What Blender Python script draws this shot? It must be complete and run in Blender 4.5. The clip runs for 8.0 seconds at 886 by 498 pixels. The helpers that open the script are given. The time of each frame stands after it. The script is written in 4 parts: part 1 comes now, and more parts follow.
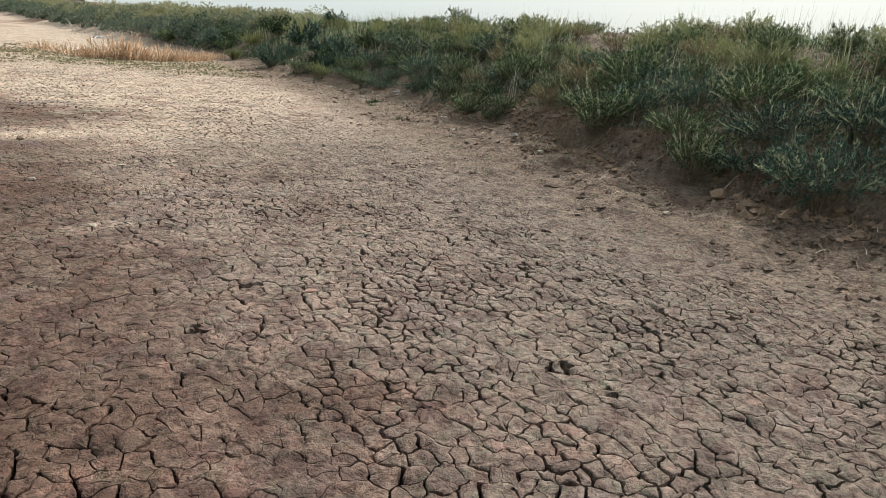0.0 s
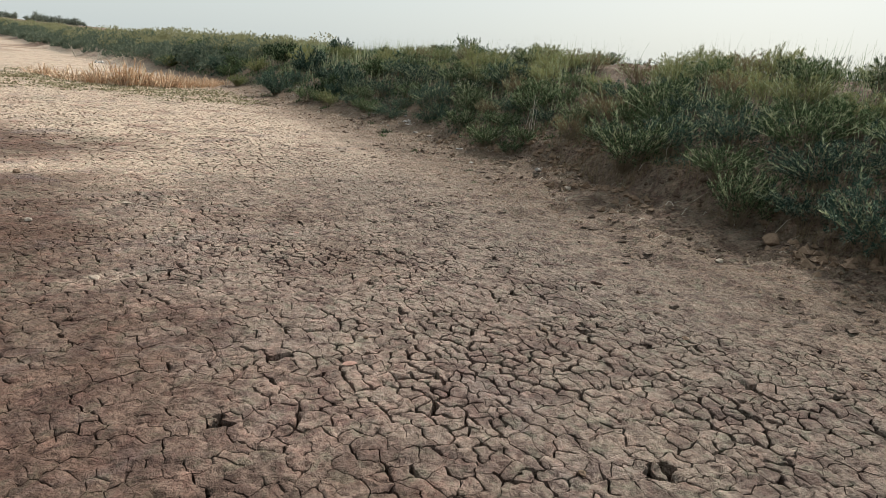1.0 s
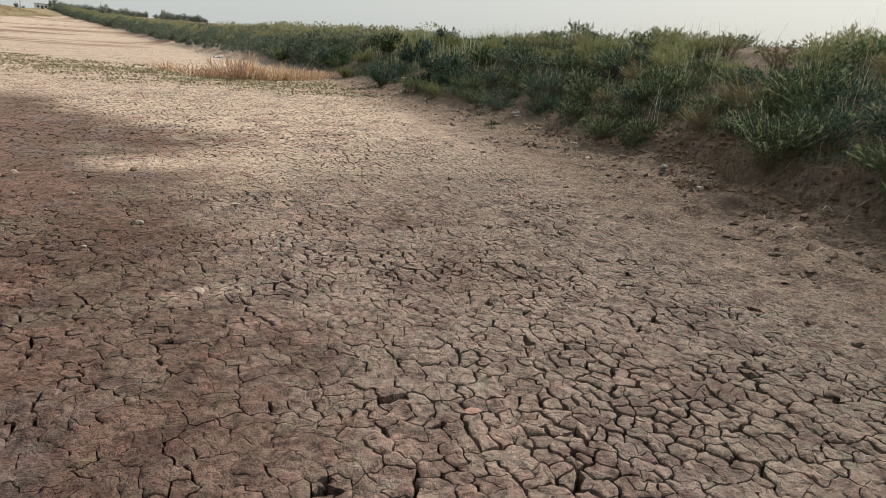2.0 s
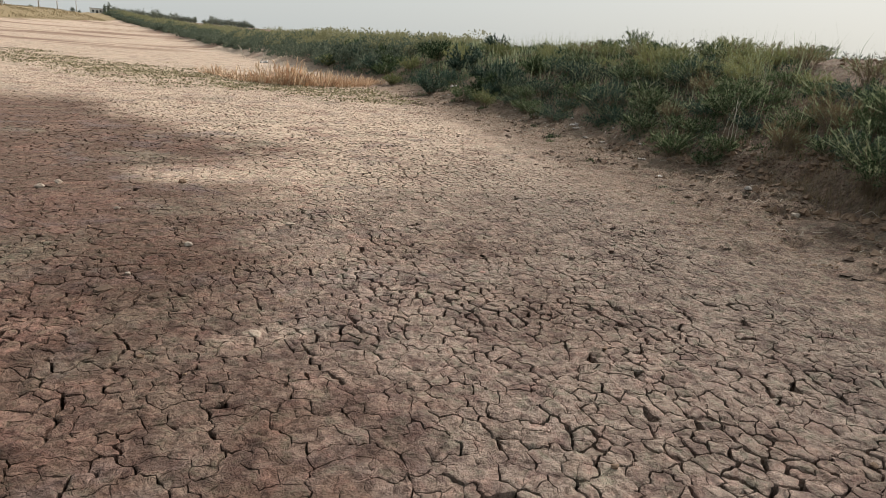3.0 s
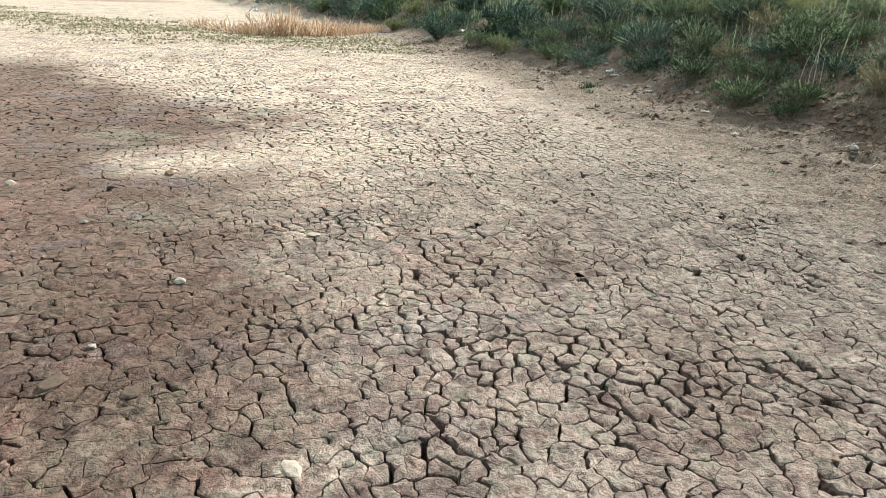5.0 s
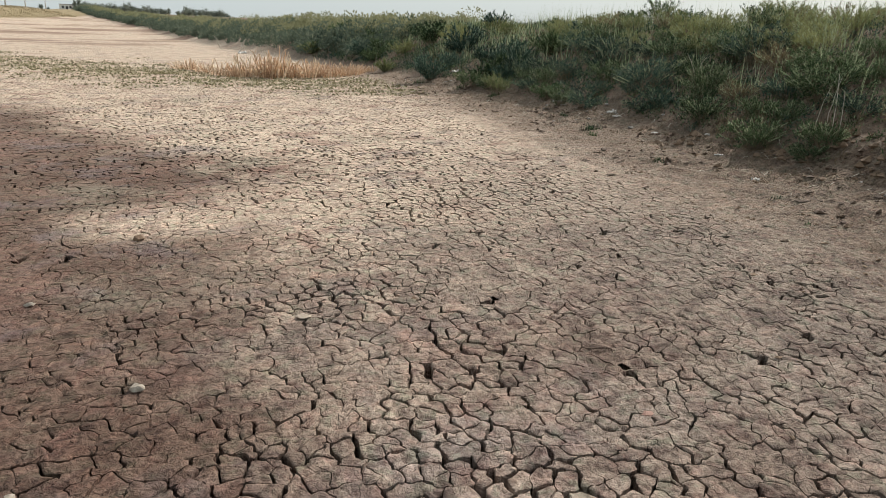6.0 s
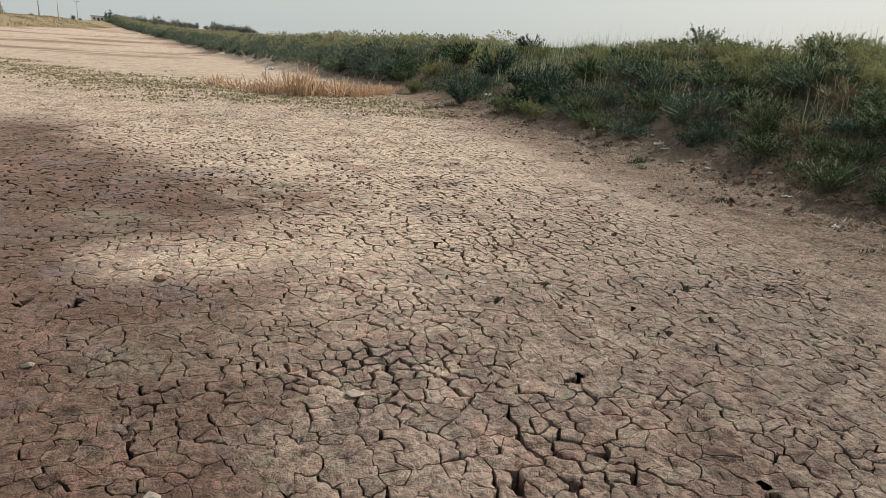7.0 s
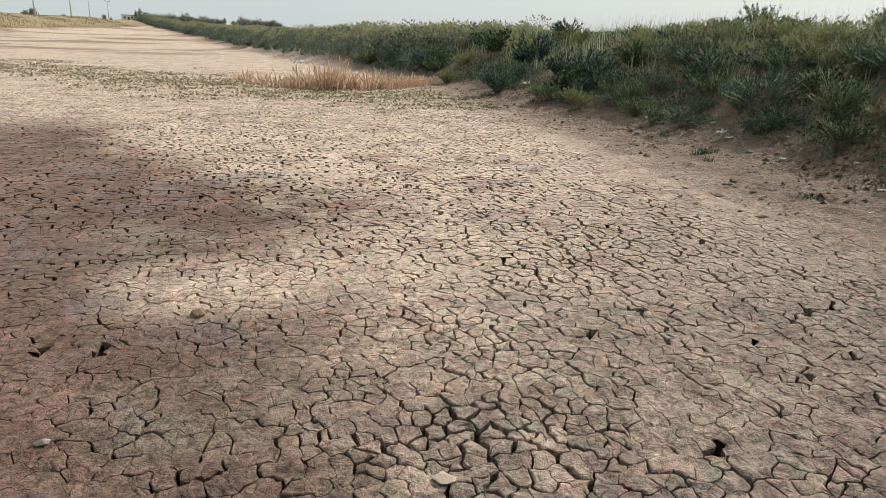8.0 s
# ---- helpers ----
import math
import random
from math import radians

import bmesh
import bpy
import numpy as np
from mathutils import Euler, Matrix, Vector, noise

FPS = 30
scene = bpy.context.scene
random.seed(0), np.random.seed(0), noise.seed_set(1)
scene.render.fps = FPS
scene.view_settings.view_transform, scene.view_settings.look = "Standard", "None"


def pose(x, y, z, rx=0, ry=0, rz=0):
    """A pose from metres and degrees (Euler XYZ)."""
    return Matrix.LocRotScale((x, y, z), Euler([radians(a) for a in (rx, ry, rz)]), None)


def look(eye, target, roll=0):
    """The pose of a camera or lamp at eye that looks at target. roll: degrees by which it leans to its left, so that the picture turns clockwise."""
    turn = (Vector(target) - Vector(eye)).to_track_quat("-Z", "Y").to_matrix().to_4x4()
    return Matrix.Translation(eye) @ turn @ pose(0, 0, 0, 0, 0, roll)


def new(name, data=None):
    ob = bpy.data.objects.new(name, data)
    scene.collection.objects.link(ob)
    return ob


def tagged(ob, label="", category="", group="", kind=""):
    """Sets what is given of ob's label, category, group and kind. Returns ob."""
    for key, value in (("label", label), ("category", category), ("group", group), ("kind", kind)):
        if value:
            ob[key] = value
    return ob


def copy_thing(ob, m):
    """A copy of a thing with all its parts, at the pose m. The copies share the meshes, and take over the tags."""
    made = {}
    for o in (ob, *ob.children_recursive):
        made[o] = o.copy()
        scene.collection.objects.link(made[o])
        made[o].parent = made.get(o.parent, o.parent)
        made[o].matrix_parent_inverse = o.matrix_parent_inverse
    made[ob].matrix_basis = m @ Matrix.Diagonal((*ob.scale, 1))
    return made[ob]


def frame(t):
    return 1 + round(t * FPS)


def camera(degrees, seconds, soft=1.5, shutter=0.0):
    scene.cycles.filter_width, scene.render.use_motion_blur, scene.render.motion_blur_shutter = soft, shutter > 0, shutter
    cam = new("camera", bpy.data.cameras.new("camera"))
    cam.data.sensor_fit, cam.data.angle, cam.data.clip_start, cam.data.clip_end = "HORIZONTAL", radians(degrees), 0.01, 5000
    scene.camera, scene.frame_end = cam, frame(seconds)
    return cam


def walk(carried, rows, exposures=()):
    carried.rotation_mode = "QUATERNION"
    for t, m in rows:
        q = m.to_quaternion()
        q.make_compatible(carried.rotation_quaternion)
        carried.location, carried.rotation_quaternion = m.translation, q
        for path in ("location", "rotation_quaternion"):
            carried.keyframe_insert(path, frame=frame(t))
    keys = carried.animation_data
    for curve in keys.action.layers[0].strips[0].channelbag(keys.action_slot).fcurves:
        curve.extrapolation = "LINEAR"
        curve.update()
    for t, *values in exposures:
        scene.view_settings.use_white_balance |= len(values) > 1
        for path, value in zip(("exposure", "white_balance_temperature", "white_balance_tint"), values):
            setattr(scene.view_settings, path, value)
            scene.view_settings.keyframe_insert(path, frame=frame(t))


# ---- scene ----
cam = camera(68.1, 8.0, soft=0.7)
PATH = [
    (0, (0.094, -0.015, 1.569), (1.184, 1.551, 0.968), 4.9),
    (0.5, (0.174, 0.309, 1.591), (1.279, 1.858, 0.975), 3.6),
    (1, (0.131, 0.694, 1.582), (1.237, 2.275, 1.056), 5.4),
    (1.5, (0.22, 1.004, 1.57), (1.23, 2.631, 0.995), 3.7),
    (1.7, (0.287, 1.118, 1.595), (1.17, 2.82, 1.024), 2.6),
    (2.8, (0.242, 1.861, 1.576), (1.057, 3.576, 0.949), 5.9),
    (3, (0.244, 2.037, 1.574), (0.989, 3.803, 1.003), 4.8),
    (3.5, (0.26, 2.423, 1.577), (0.874, 4.242, 1.016), 4.0),
    (4, (0.229, 2.841, 1.553), (0.948, 4.593, 0.91), 4.0),
    (4.5, (0.307, 3.235, 1.551), (1.034, 4.949, 0.819), 2.0),
    (5, (0.345, 3.618, 1.563), (1.077, 5.332, 0.837), 2.7),
    (5.2, (0.353, 3.778, 1.56), (1.142, 5.494, 0.9), 3.7),
    (6.3, (0.52, 4.557, 1.566), (1.283, 6.3, 0.95), 1.9),
    (6.5, (0.517, 4.729, 1.565), (1.273, 6.481, 0.965), 2.8),
    (7, (0.455, 5.092, 1.557), (1.188, 6.865, 0.991), 3.9),
    (7.5, (0.434, 5.508, 1.553), (1.183, 7.258, 0.94), 2.3),
    (8, (0.432, 5.849, 1.553), (1.08, 7.643, 0.951), 2.1),
]
EXPOSURES = [(0.0, 0.36, 6200, 7), (0.5, 0.23, 6250, 7), (1.0, 0.20, 6300, 8), (1.7, 0.08, 6450, 10), (2.8, 0.06, 6500, 12), (3.5, 0.00, 6500, 12), (4.0, -0.18, 6500, 12), (4.1, -0.06, 6450, 11), (4.4, 0.74, 5850, 1),
             (4.6, 0.88, 5800, 0), (5.2, 0.78, 5800, 0), (6.3, 0.04, 6350, 10), (7.0, -0.02, 6400, 10), (7.5, 0.00, 6400, 10), (8.0, 0.20, 6250, 9)]
walk(cam, [(t, look(eye, target, roll)) for t, eye, target, roll in PATH], EXPOSURES)

# ---- sky and sun: a veiled sun over the bank, thick white haze ----
SUN_ELEVATION, SUN_AZIMUTH = 38.0, 62.0          # degrees; azimuth clockwise from +y
world = bpy.data.worlds.new("sky")
scene.world = world
world.use_nodes = True
sky_nodes = world.node_tree.nodes
sky = sky_nodes.new("ShaderNodeTexSky")
sky.sky_type = 'NISHITA'
sky.sun_disc = False
sky.sun_elevation = radians(SUN_ELEVATION)
sky.sun_rotation = radians(SUN_AZIMUTH)
sky.air_density, sky.dust_density, sky.ozone_density = 1.0, 4.0, 1.5
sky_nodes["Background"].inputs["Strength"].default_value = 0.103
haze = sky_nodes.new("ShaderNodeMix")
haze.data_type = 'RGBA'
haze.inputs[0].default_value = 0.82
haze.inputs[7].default_value = (5.95, 6.35, 6.2, 1.0)
world.node_tree.links.new(sky.outputs["Color"], haze.inputs[6])
world.node_tree.links.new(haze.outputs[2], sky_nodes["Background"].inputs["Color"])
sun_data = bpy.data.lights.new("sun", 'SUN')
sun_data.energy, sun_data.angle, sun_data.color = 4.8, radians(7.0), (1.0, 0.90, 0.79)
sun = new("sun", sun_data)
_e, _a = radians(SUN_ELEVATION), radians(SUN_AZIMUTH)
sun.matrix_world = look((math.sin(_a) * math.cos(_e) * 60, math.cos(_a) * math.cos(_e) * 60, math.sin(_e) * 60), (0, 0, 0))

# ---- materials ----
def material(name, roughness=0.9, specular=0.25):
    m = bpy.data.materials.new(name)
    m.use_nodes = True
    bsdf = m.node_tree.nodes["Principled BSDF"]
    bsdf.inputs["Roughness"].default_value = roughness
    bsdf.inputs["Specular IOR Level"].default_value = specular
    return m, m.node_tree, bsdf


def put(nt, socket, value):
    if isinstance(value, bpy.types.NodeSocket):
        nt.links.new(value, socket)
    elif isinstance(value, tuple) and len(value) == 3 and socket.type == 'RGBA':
        socket.default_value = (*value, 1.0)
    else:
        socket.default_value = value


def n_position(nt):
    return nt.nodes.new("ShaderNodeNewGeometry").outputs["Position"]


def n_random(nt):
    return nt.nodes.new("ShaderNodeObjectInfo").outputs["Random"]


def n_island(nt):
    return nt.nodes.new("ShaderNodeNewGeometry").outputs["Random Per Island"]


def n_map(nt, vector, scale=(1, 1, 1), shift=(0, 0, 0), turn=0.0):
    n = nt.nodes.new("ShaderNodeMapping")
    put(nt, n.inputs["Vector"], vector)
    n.inputs["Location"].default_value = shift
    n.inputs["Rotation"].default_value = (0, 0, turn)
    n.inputs["Scale"].default_value = scale
    return n.outputs["Vector"]


def n_noise(nt, vector, scale, detail=4.0, rough=0.55, warp=0.0):
    n = nt.nodes.new("ShaderNodeTexNoise")
    put(nt, n.inputs["Vector"], vector)
    n.inputs["Scale"].default_value = scale
    n.inputs["Detail"].default_value = detail
    n.inputs["Roughness"].default_value = rough
    n.inputs["Distortion"].default_value = warp
    return n.outputs["Fac"]


def n_rgb(nt, vector, scale):
    n = nt.nodes.new("ShaderNodeTexNoise")
    put(nt, n.inputs["Vector"], vector)
    n.inputs["Scale"].default_value = scale
    return n.outputs["Color"]


def n_cracks(nt, vector, scale):
    n = nt.nodes.new("ShaderNodeTexVoronoi")
    n.feature = 'DISTANCE_TO_EDGE'
    put(nt, n.inputs["Vector"], vector)
    n.inputs["Scale"].default_value = scale
    return n.outputs["Distance"]


def n_math(nt, op, a, b=0.0):
    n = nt.nodes.new("ShaderNodeMath")
    n.operation = op
    put(nt, n.inputs[0], a)
    put(nt, n.inputs[1], b)
    return n.outputs[0]


def n_range(nt, value, lo, hi, out_lo=0.0, out_hi=1.0):
    n = nt.nodes.new("ShaderNodeMapRange")
    n.interpolation_type = 'SMOOTHSTEP'
    put(nt, n.inputs["Value"], value)
    n.inputs["From Min"].default_value, n.inputs["From Max"].default_value = lo, hi
    n.inputs["To Min"].default_value, n.inputs["To Max"].default_value = out_lo, out_hi
    return n.outputs["Result"]


def n_mix(nt, fac, a, b, blend='MIX'):
    n = nt.nodes.new("ShaderNodeMix")
    n.data_type = 'RGBA'
    n.blend_type = blend
    put(nt, n.inputs[0], fac)
    put(nt, n.inputs[6], a)
    put(nt, n.inputs[7], b)
    return n.outputs[2]


def n_split(nt, vector):
    n = nt.nodes.new("ShaderNodeSeparateXYZ")
    put(nt, n.inputs[0], vector)
    return n.outputs[0], n.outputs[1], n.outputs[2]


def n_blob(nt, pos, x, y, rx, ry, turn=0.0, soft=0.6):
    """1 inside an ellipse on the ground, fading out at its rim."""
    off = n_map(nt, pos, shift=(-x, -y, 0))
    off = n_map(nt, off, scale=(1, 1, 0), turn=turn)
    off = n_map(nt, off, scale=(1 / rx, 1 / ry, 0))
    n = nt.nodes.new("ShaderNodeVectorMath")
    n.operation = 'LENGTH'
    put(nt, n.inputs[0], off)
    return n_range(nt, n.outputs["Value"], 1.0 + soft * 0.5, 1.0 - soft)


def n_bump(nt, bsdf, height, strength, distance, base=None):
    n = nt.nodes.new("ShaderNodeBump")
    n.inputs["Strength"].default_value = strength
    n.inputs["Distance"].default_value = distance
    put(nt, n.inputs["Height"], height)
    if base is not None:
        put(nt, n.inputs["Normal"], base)
    put(nt, bsdf.inputs["Normal"], n.outputs["Normal"])
    return n.outputs["Normal"]


# dried mud: pale silt crust, umber clay, reddish and violet-grey films, green algae tint
PALE, DUN, UMBER, RED, VIOLET, GREEN, SOIL = (0.590, 0.480, 0.374), (0.232, 0.182, 0.150), (0.128, 0.079, 0.058), (0.310, 0.195, 0.155), (0.212, 0.176, 0.178), (0.290, 0.268, 0.205), (0.215, 0.156, 0.114)


def mud_material(name, pieces, cracked):
    m, nt, bsdf = material(name, 0.92, 0.2)
    pos = n_position(nt)
    flat = n_map(nt, pos, scale=(1, 1, 0))
    px, py, pz = n_split(nt, pos)
    big = n_noise(nt, flat, 0.33, 3.0, 0.5, 0.4)
    mid = n_noise(nt, n_map(nt, flat, shift=(7, 3, 0)), 1.3, 5.0, 0.62, 0.5)
    patch = n_noise(nt, n_map(nt, flat, shift=(-4, 11, 0)), 3.1, 4.0, 0.6)
    tiny = n_noise(nt, n_map(nt, pos, shift=(2, 5, 0)), 21.0, 5.0, 0.7)
    crust = n_noise(nt, n_map(nt, pos, shift=(1, 8, 0)), 25.0, 4.0, 0.68, 0.8)
    grit = n_noise(nt, pos, 110.0, 3.0, 0.7)
    crumb = n_noise(nt, n_map(nt, pos, shift=(6, 2, 0)), 62.0, 3.0, 0.6, 1.2)
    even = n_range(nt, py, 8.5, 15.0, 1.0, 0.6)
    # the umber side of the bed: beyond a wandering line
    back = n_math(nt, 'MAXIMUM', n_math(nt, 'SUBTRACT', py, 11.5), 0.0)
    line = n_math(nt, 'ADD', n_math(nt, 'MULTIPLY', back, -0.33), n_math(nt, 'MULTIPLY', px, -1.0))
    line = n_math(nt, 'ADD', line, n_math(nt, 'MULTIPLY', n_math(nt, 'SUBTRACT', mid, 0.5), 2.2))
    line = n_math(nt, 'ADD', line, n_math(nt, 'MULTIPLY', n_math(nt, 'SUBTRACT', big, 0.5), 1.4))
    umber = n_range(nt, line, -1.8, -0.3)
    umber = n_math(nt, 'MULTIPLY', umber, n_range(nt, py, 21.0, 17.0))
    # dun silt on the near bed, paler with growing y
    out = n_math(nt, 'ADD', py, n_math(nt, 'MULTIPLY', n_math(nt, 'SUBTRACT', mid, 0.5), 5.0))
    silt = n_mix(nt, n_range(nt, out, 3.5, 9.5), DUN, PALE)
    colour = n_mix(nt, n_math(nt, 'MULTIPLY', umber, 0.9), silt, UMBER)
    # pale islands in the umber mud
    for x, y, rx, ry in ((0.55, 10.15, 0.95, 0.65), (0.7, 5.47, 0.34, 0.12)):
        colour = n_mix(nt, n_math(nt, 'MULTIPLY', n_blob(nt, flat, x, y, rx, ry), n_range(nt, mid, 0.28, 0.55)), colour, n_mix(nt, 0.6, silt, PALE))
    # darker umber tongue lying behind the pale island
    colour = n_mix(nt, n_math(nt, 'MULTIPLY', n_blob(nt, flat, 0.7, 12.2, 1.7, 1.25, 0.3), n_range(nt, patch, 0.36, 0.56, 0.25, 0.85)), colour, UMBER)
    colour = n_mix(nt, n_range(nt, n_noise(nt, n_map(nt, flat, shift=(31, 3, 0)), 1.5, 4.0, 0.65, 0.6), 0.50, 0.66, 0.0, 0.6), colour, RED)
    colour = n_mix(nt, n_range(nt, n_noise(nt, n_map(nt, flat, shift=(9, 27, 0)), 1.3, 4.0, 0.65, 0.4), 0.52, 0.68, 0.0, 0.55), colour, VIOLET)
    colour = n_mix(nt, n_range(nt, n_noise(nt, n_map(nt, flat, shift=(-19, 8, 0)), 0.7, 3.0, 0.6), 0.52, 0.72, 0.0, 0.5), colour, GREEN)
    # films that stay on the last puddles: green algae, rusty and violet-grey clay
    for tint, x, y, rx, ry in ((GREEN, 0.2, 5.8, 0.7, 0.8), (GREEN, -0.7, 7.2, 0.5, 0.7), (GREEN, 3.8, 3.2, 0.9, 0.7), (VIOLET, 0.9, 2.0, 0.6, 0.5),
                               (VIOLET, 1.3, 5.5, 0.6, 0.4), (VIOLET, 1.5, 7.5, 0.8, 0.5), (RED, 0.2, 3.1, 0.6, 0.5), (RED, -0.7, 8.6, 0.7, 0.9)):
        colour = n_mix(nt, n_math(nt, 'MULTIPLY', n_blob(nt, flat, x, y, rx, ry, 0.0, 0.9), n_range(nt, patch, 0.40, 0.60, 0.0, 0.65)), colour, n_mix(nt, 0.8, colour, n_mix(nt, 1.0, tint, (0.7, 0.7, 0.7), 'MULTIPLY')))
    # two wide soft patches of greyer silt on the near bed
    colour = n_mix(nt, n_math(nt, 'MULTIPLY', n_blob(nt, flat, 4.6, 5.4, 2.7, 7.0, 0.0, 0.9), 0.85), colour, (0.222, 0.184, 0.152))
    colour = n_mix(nt, n_math(nt, 'MULTIPLY', n_blob(nt, flat, 1.9, 4.5, 1.9, 2.6, 0.2, 0.9), n_range(nt, mid, 0.3, 0.6, 0.35, 0.8)), colour, (0.325, 0.258, 0.214))
    # more soft umber and dun blobs on the near bed
    for tint, x, y, rx, ry in ((UMBER, 0.0, 2.7, 0.9, 1.3), (UMBER, 0.1, 6.6, 0.7, 0.9), (UMBER, 2.35, 5.45, 0.55, 0.6), (UMBER, 2.5, 6.9, 0.8, 0.4), (UMBER, 1.2, 2.3, 0.7, 0.6), (UMBER, 0.6, 4.3, 0.9, 0.85), (DUN, 2.4, 8.0, 2.2, 1.3)):
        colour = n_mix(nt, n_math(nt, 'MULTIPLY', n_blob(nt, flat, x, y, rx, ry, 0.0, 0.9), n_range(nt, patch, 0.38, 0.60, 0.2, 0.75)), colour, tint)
    # bare soil of the apron and the bank
    foot = n_math(nt, 'ADD', n_math(nt, 'SUBTRACT', px, n_math(nt, 'MULTIPLY', n_math(nt, 'MINIMUM', py, 26.0), 0.115)), n_math(nt, 'MULTIPLY', mid, 1.6))
    colour = n_mix(nt, n_range(nt, foot, 4.1, 6.3), colour, n_mix(nt, n_range(nt, patch, 0.35, 0.7), SOIL, (0.250, 0.198, 0.152)))
    # far bed: long damp streaks across it, sandy beyond
    streak = n_noise(nt, n_map(nt, flat, scale=(0.05, 0.085, 0), turn=0.12), 1.0, 4.0, 0.6, 0.3)
    colour = n_mix(nt, n_math(nt, 'MULTIPLY', n_range(nt, streak, 0.50, 0.58), n_range(nt, py, 46, 66, 0.0, 0.85)), colour, (0.25, 0.165, 0.12))
    field = n_mix(nt, n_range(nt, patch, 0.3, 0.7), (0.349, 0.266, 0.166), (0.249, 0.216, 0.116))
    shore = n_math(nt, 'ADD', n_math(nt, 'SUBTRACT', px, n_math(nt, 'MULTIPLY', py, 0.213)), 62.4)
    colour = n_mix(nt, n_range(nt, n_math(nt, 'ADD', shore, n_math(nt, 'MULTIPLY', mid, 3.0)), 2.0, -1.5), colour, field)
    film = n_noise(nt, n_map(nt, flat, shift=(13, -6, 0)), 9.0, 4.0, 0.7, 0.5)
    colour = n_mix(nt, n_range(nt, film, 0.52, 0.62, 0.0, 0.6), colour, n_mix(nt, 1.0, colour, (1.08, 0.94, 0.94), 'MULTIPLY'))
    colour = n_mix(nt, n_range(nt, film, 0.47, 0.37, 0.0, 0.8), colour, n_mix(nt, 1.0, colour, (0.78, 0.90, 0.84), 'MULTIPLY'))
    colour = n_mix(nt, n_math(nt, 'MULTIPLY', even, n_range(nt, tiny, 0.46, 0.64, 0.0, 0.7)), colour, n_mix(nt, 1.0, colour, (0.58, 0.54, 0.53), 'MULTIPLY'))
    colour = n_mix(nt, n_range(nt, tiny, 0.47, 0.33, 0.0, 0.7), colour, n_mix(nt, 1.0, colour, (1.45, 1.42, 1.40), 'MULTIPLY'))
    colour = n_mix(nt, n_range(nt, grit, 0.45, 0.68, 0.0, 0.1), colour, n_mix(nt, 1.0, colour, (1.45, 1.43, 1.40), 'MULTIPLY'))
    # hollow shade put into the colour where the crust and crumb bumps lie low
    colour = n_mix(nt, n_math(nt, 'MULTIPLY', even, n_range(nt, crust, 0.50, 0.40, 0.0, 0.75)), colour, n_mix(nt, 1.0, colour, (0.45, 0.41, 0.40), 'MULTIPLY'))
    colour = n_mix(nt, n_range(nt, crumb, 0.54, 0.64, 0.0, 0.3), colour, n_mix(nt, 1.0, colour, (1.45, 1.42, 1.40), 'MULTIPLY'))
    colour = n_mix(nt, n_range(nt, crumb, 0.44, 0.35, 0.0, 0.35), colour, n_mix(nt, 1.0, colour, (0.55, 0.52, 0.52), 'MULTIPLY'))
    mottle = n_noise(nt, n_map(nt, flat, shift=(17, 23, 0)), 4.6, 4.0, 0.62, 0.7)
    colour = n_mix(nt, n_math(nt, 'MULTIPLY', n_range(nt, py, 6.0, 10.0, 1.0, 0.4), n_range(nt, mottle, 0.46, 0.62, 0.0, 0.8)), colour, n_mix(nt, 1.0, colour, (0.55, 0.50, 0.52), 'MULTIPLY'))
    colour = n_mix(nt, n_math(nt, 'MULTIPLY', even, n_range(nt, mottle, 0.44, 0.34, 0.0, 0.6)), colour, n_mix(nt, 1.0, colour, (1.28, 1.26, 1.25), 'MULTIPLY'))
    shade = n_random(nt) if pieces else n_island(nt)
    if cracked:
        colour = n_mix(nt, n_range(nt, shade, 0.0, 1.0, 0.0, 0.35), colour, n_mix(nt, 1.0, colour, (0.74, 0.70, 0.68), 'MULTIPLY'))
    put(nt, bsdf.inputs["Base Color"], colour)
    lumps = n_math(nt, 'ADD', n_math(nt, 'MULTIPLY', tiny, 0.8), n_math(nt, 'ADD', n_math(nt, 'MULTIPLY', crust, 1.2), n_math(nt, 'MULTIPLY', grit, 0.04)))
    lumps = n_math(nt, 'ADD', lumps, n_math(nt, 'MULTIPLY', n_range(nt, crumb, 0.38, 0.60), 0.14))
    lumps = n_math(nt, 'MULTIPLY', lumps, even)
    first = n_bump(nt, bsdf, lumps, 0.75, 0.028)
    if not cracked:
        n_bump(nt, bsdf, n_noise(nt, flat, 6.0, 6.0, 0.7), 1.0, 0.12, first)
    else:
        bent = n_mix(nt, 0.06, flat, n_map(nt, n_rgb(nt, pos, 9.0), scale=(1, 1, 0)), 'ADD')
        crease = n_range(nt, n_cracks(nt, bent, 27.0), 0.0, 0.10)
        n_bump(nt, bsdf, crease, 0.35, 0.006, first)
    return m


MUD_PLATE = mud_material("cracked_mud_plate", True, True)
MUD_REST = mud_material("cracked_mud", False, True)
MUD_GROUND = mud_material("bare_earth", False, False)


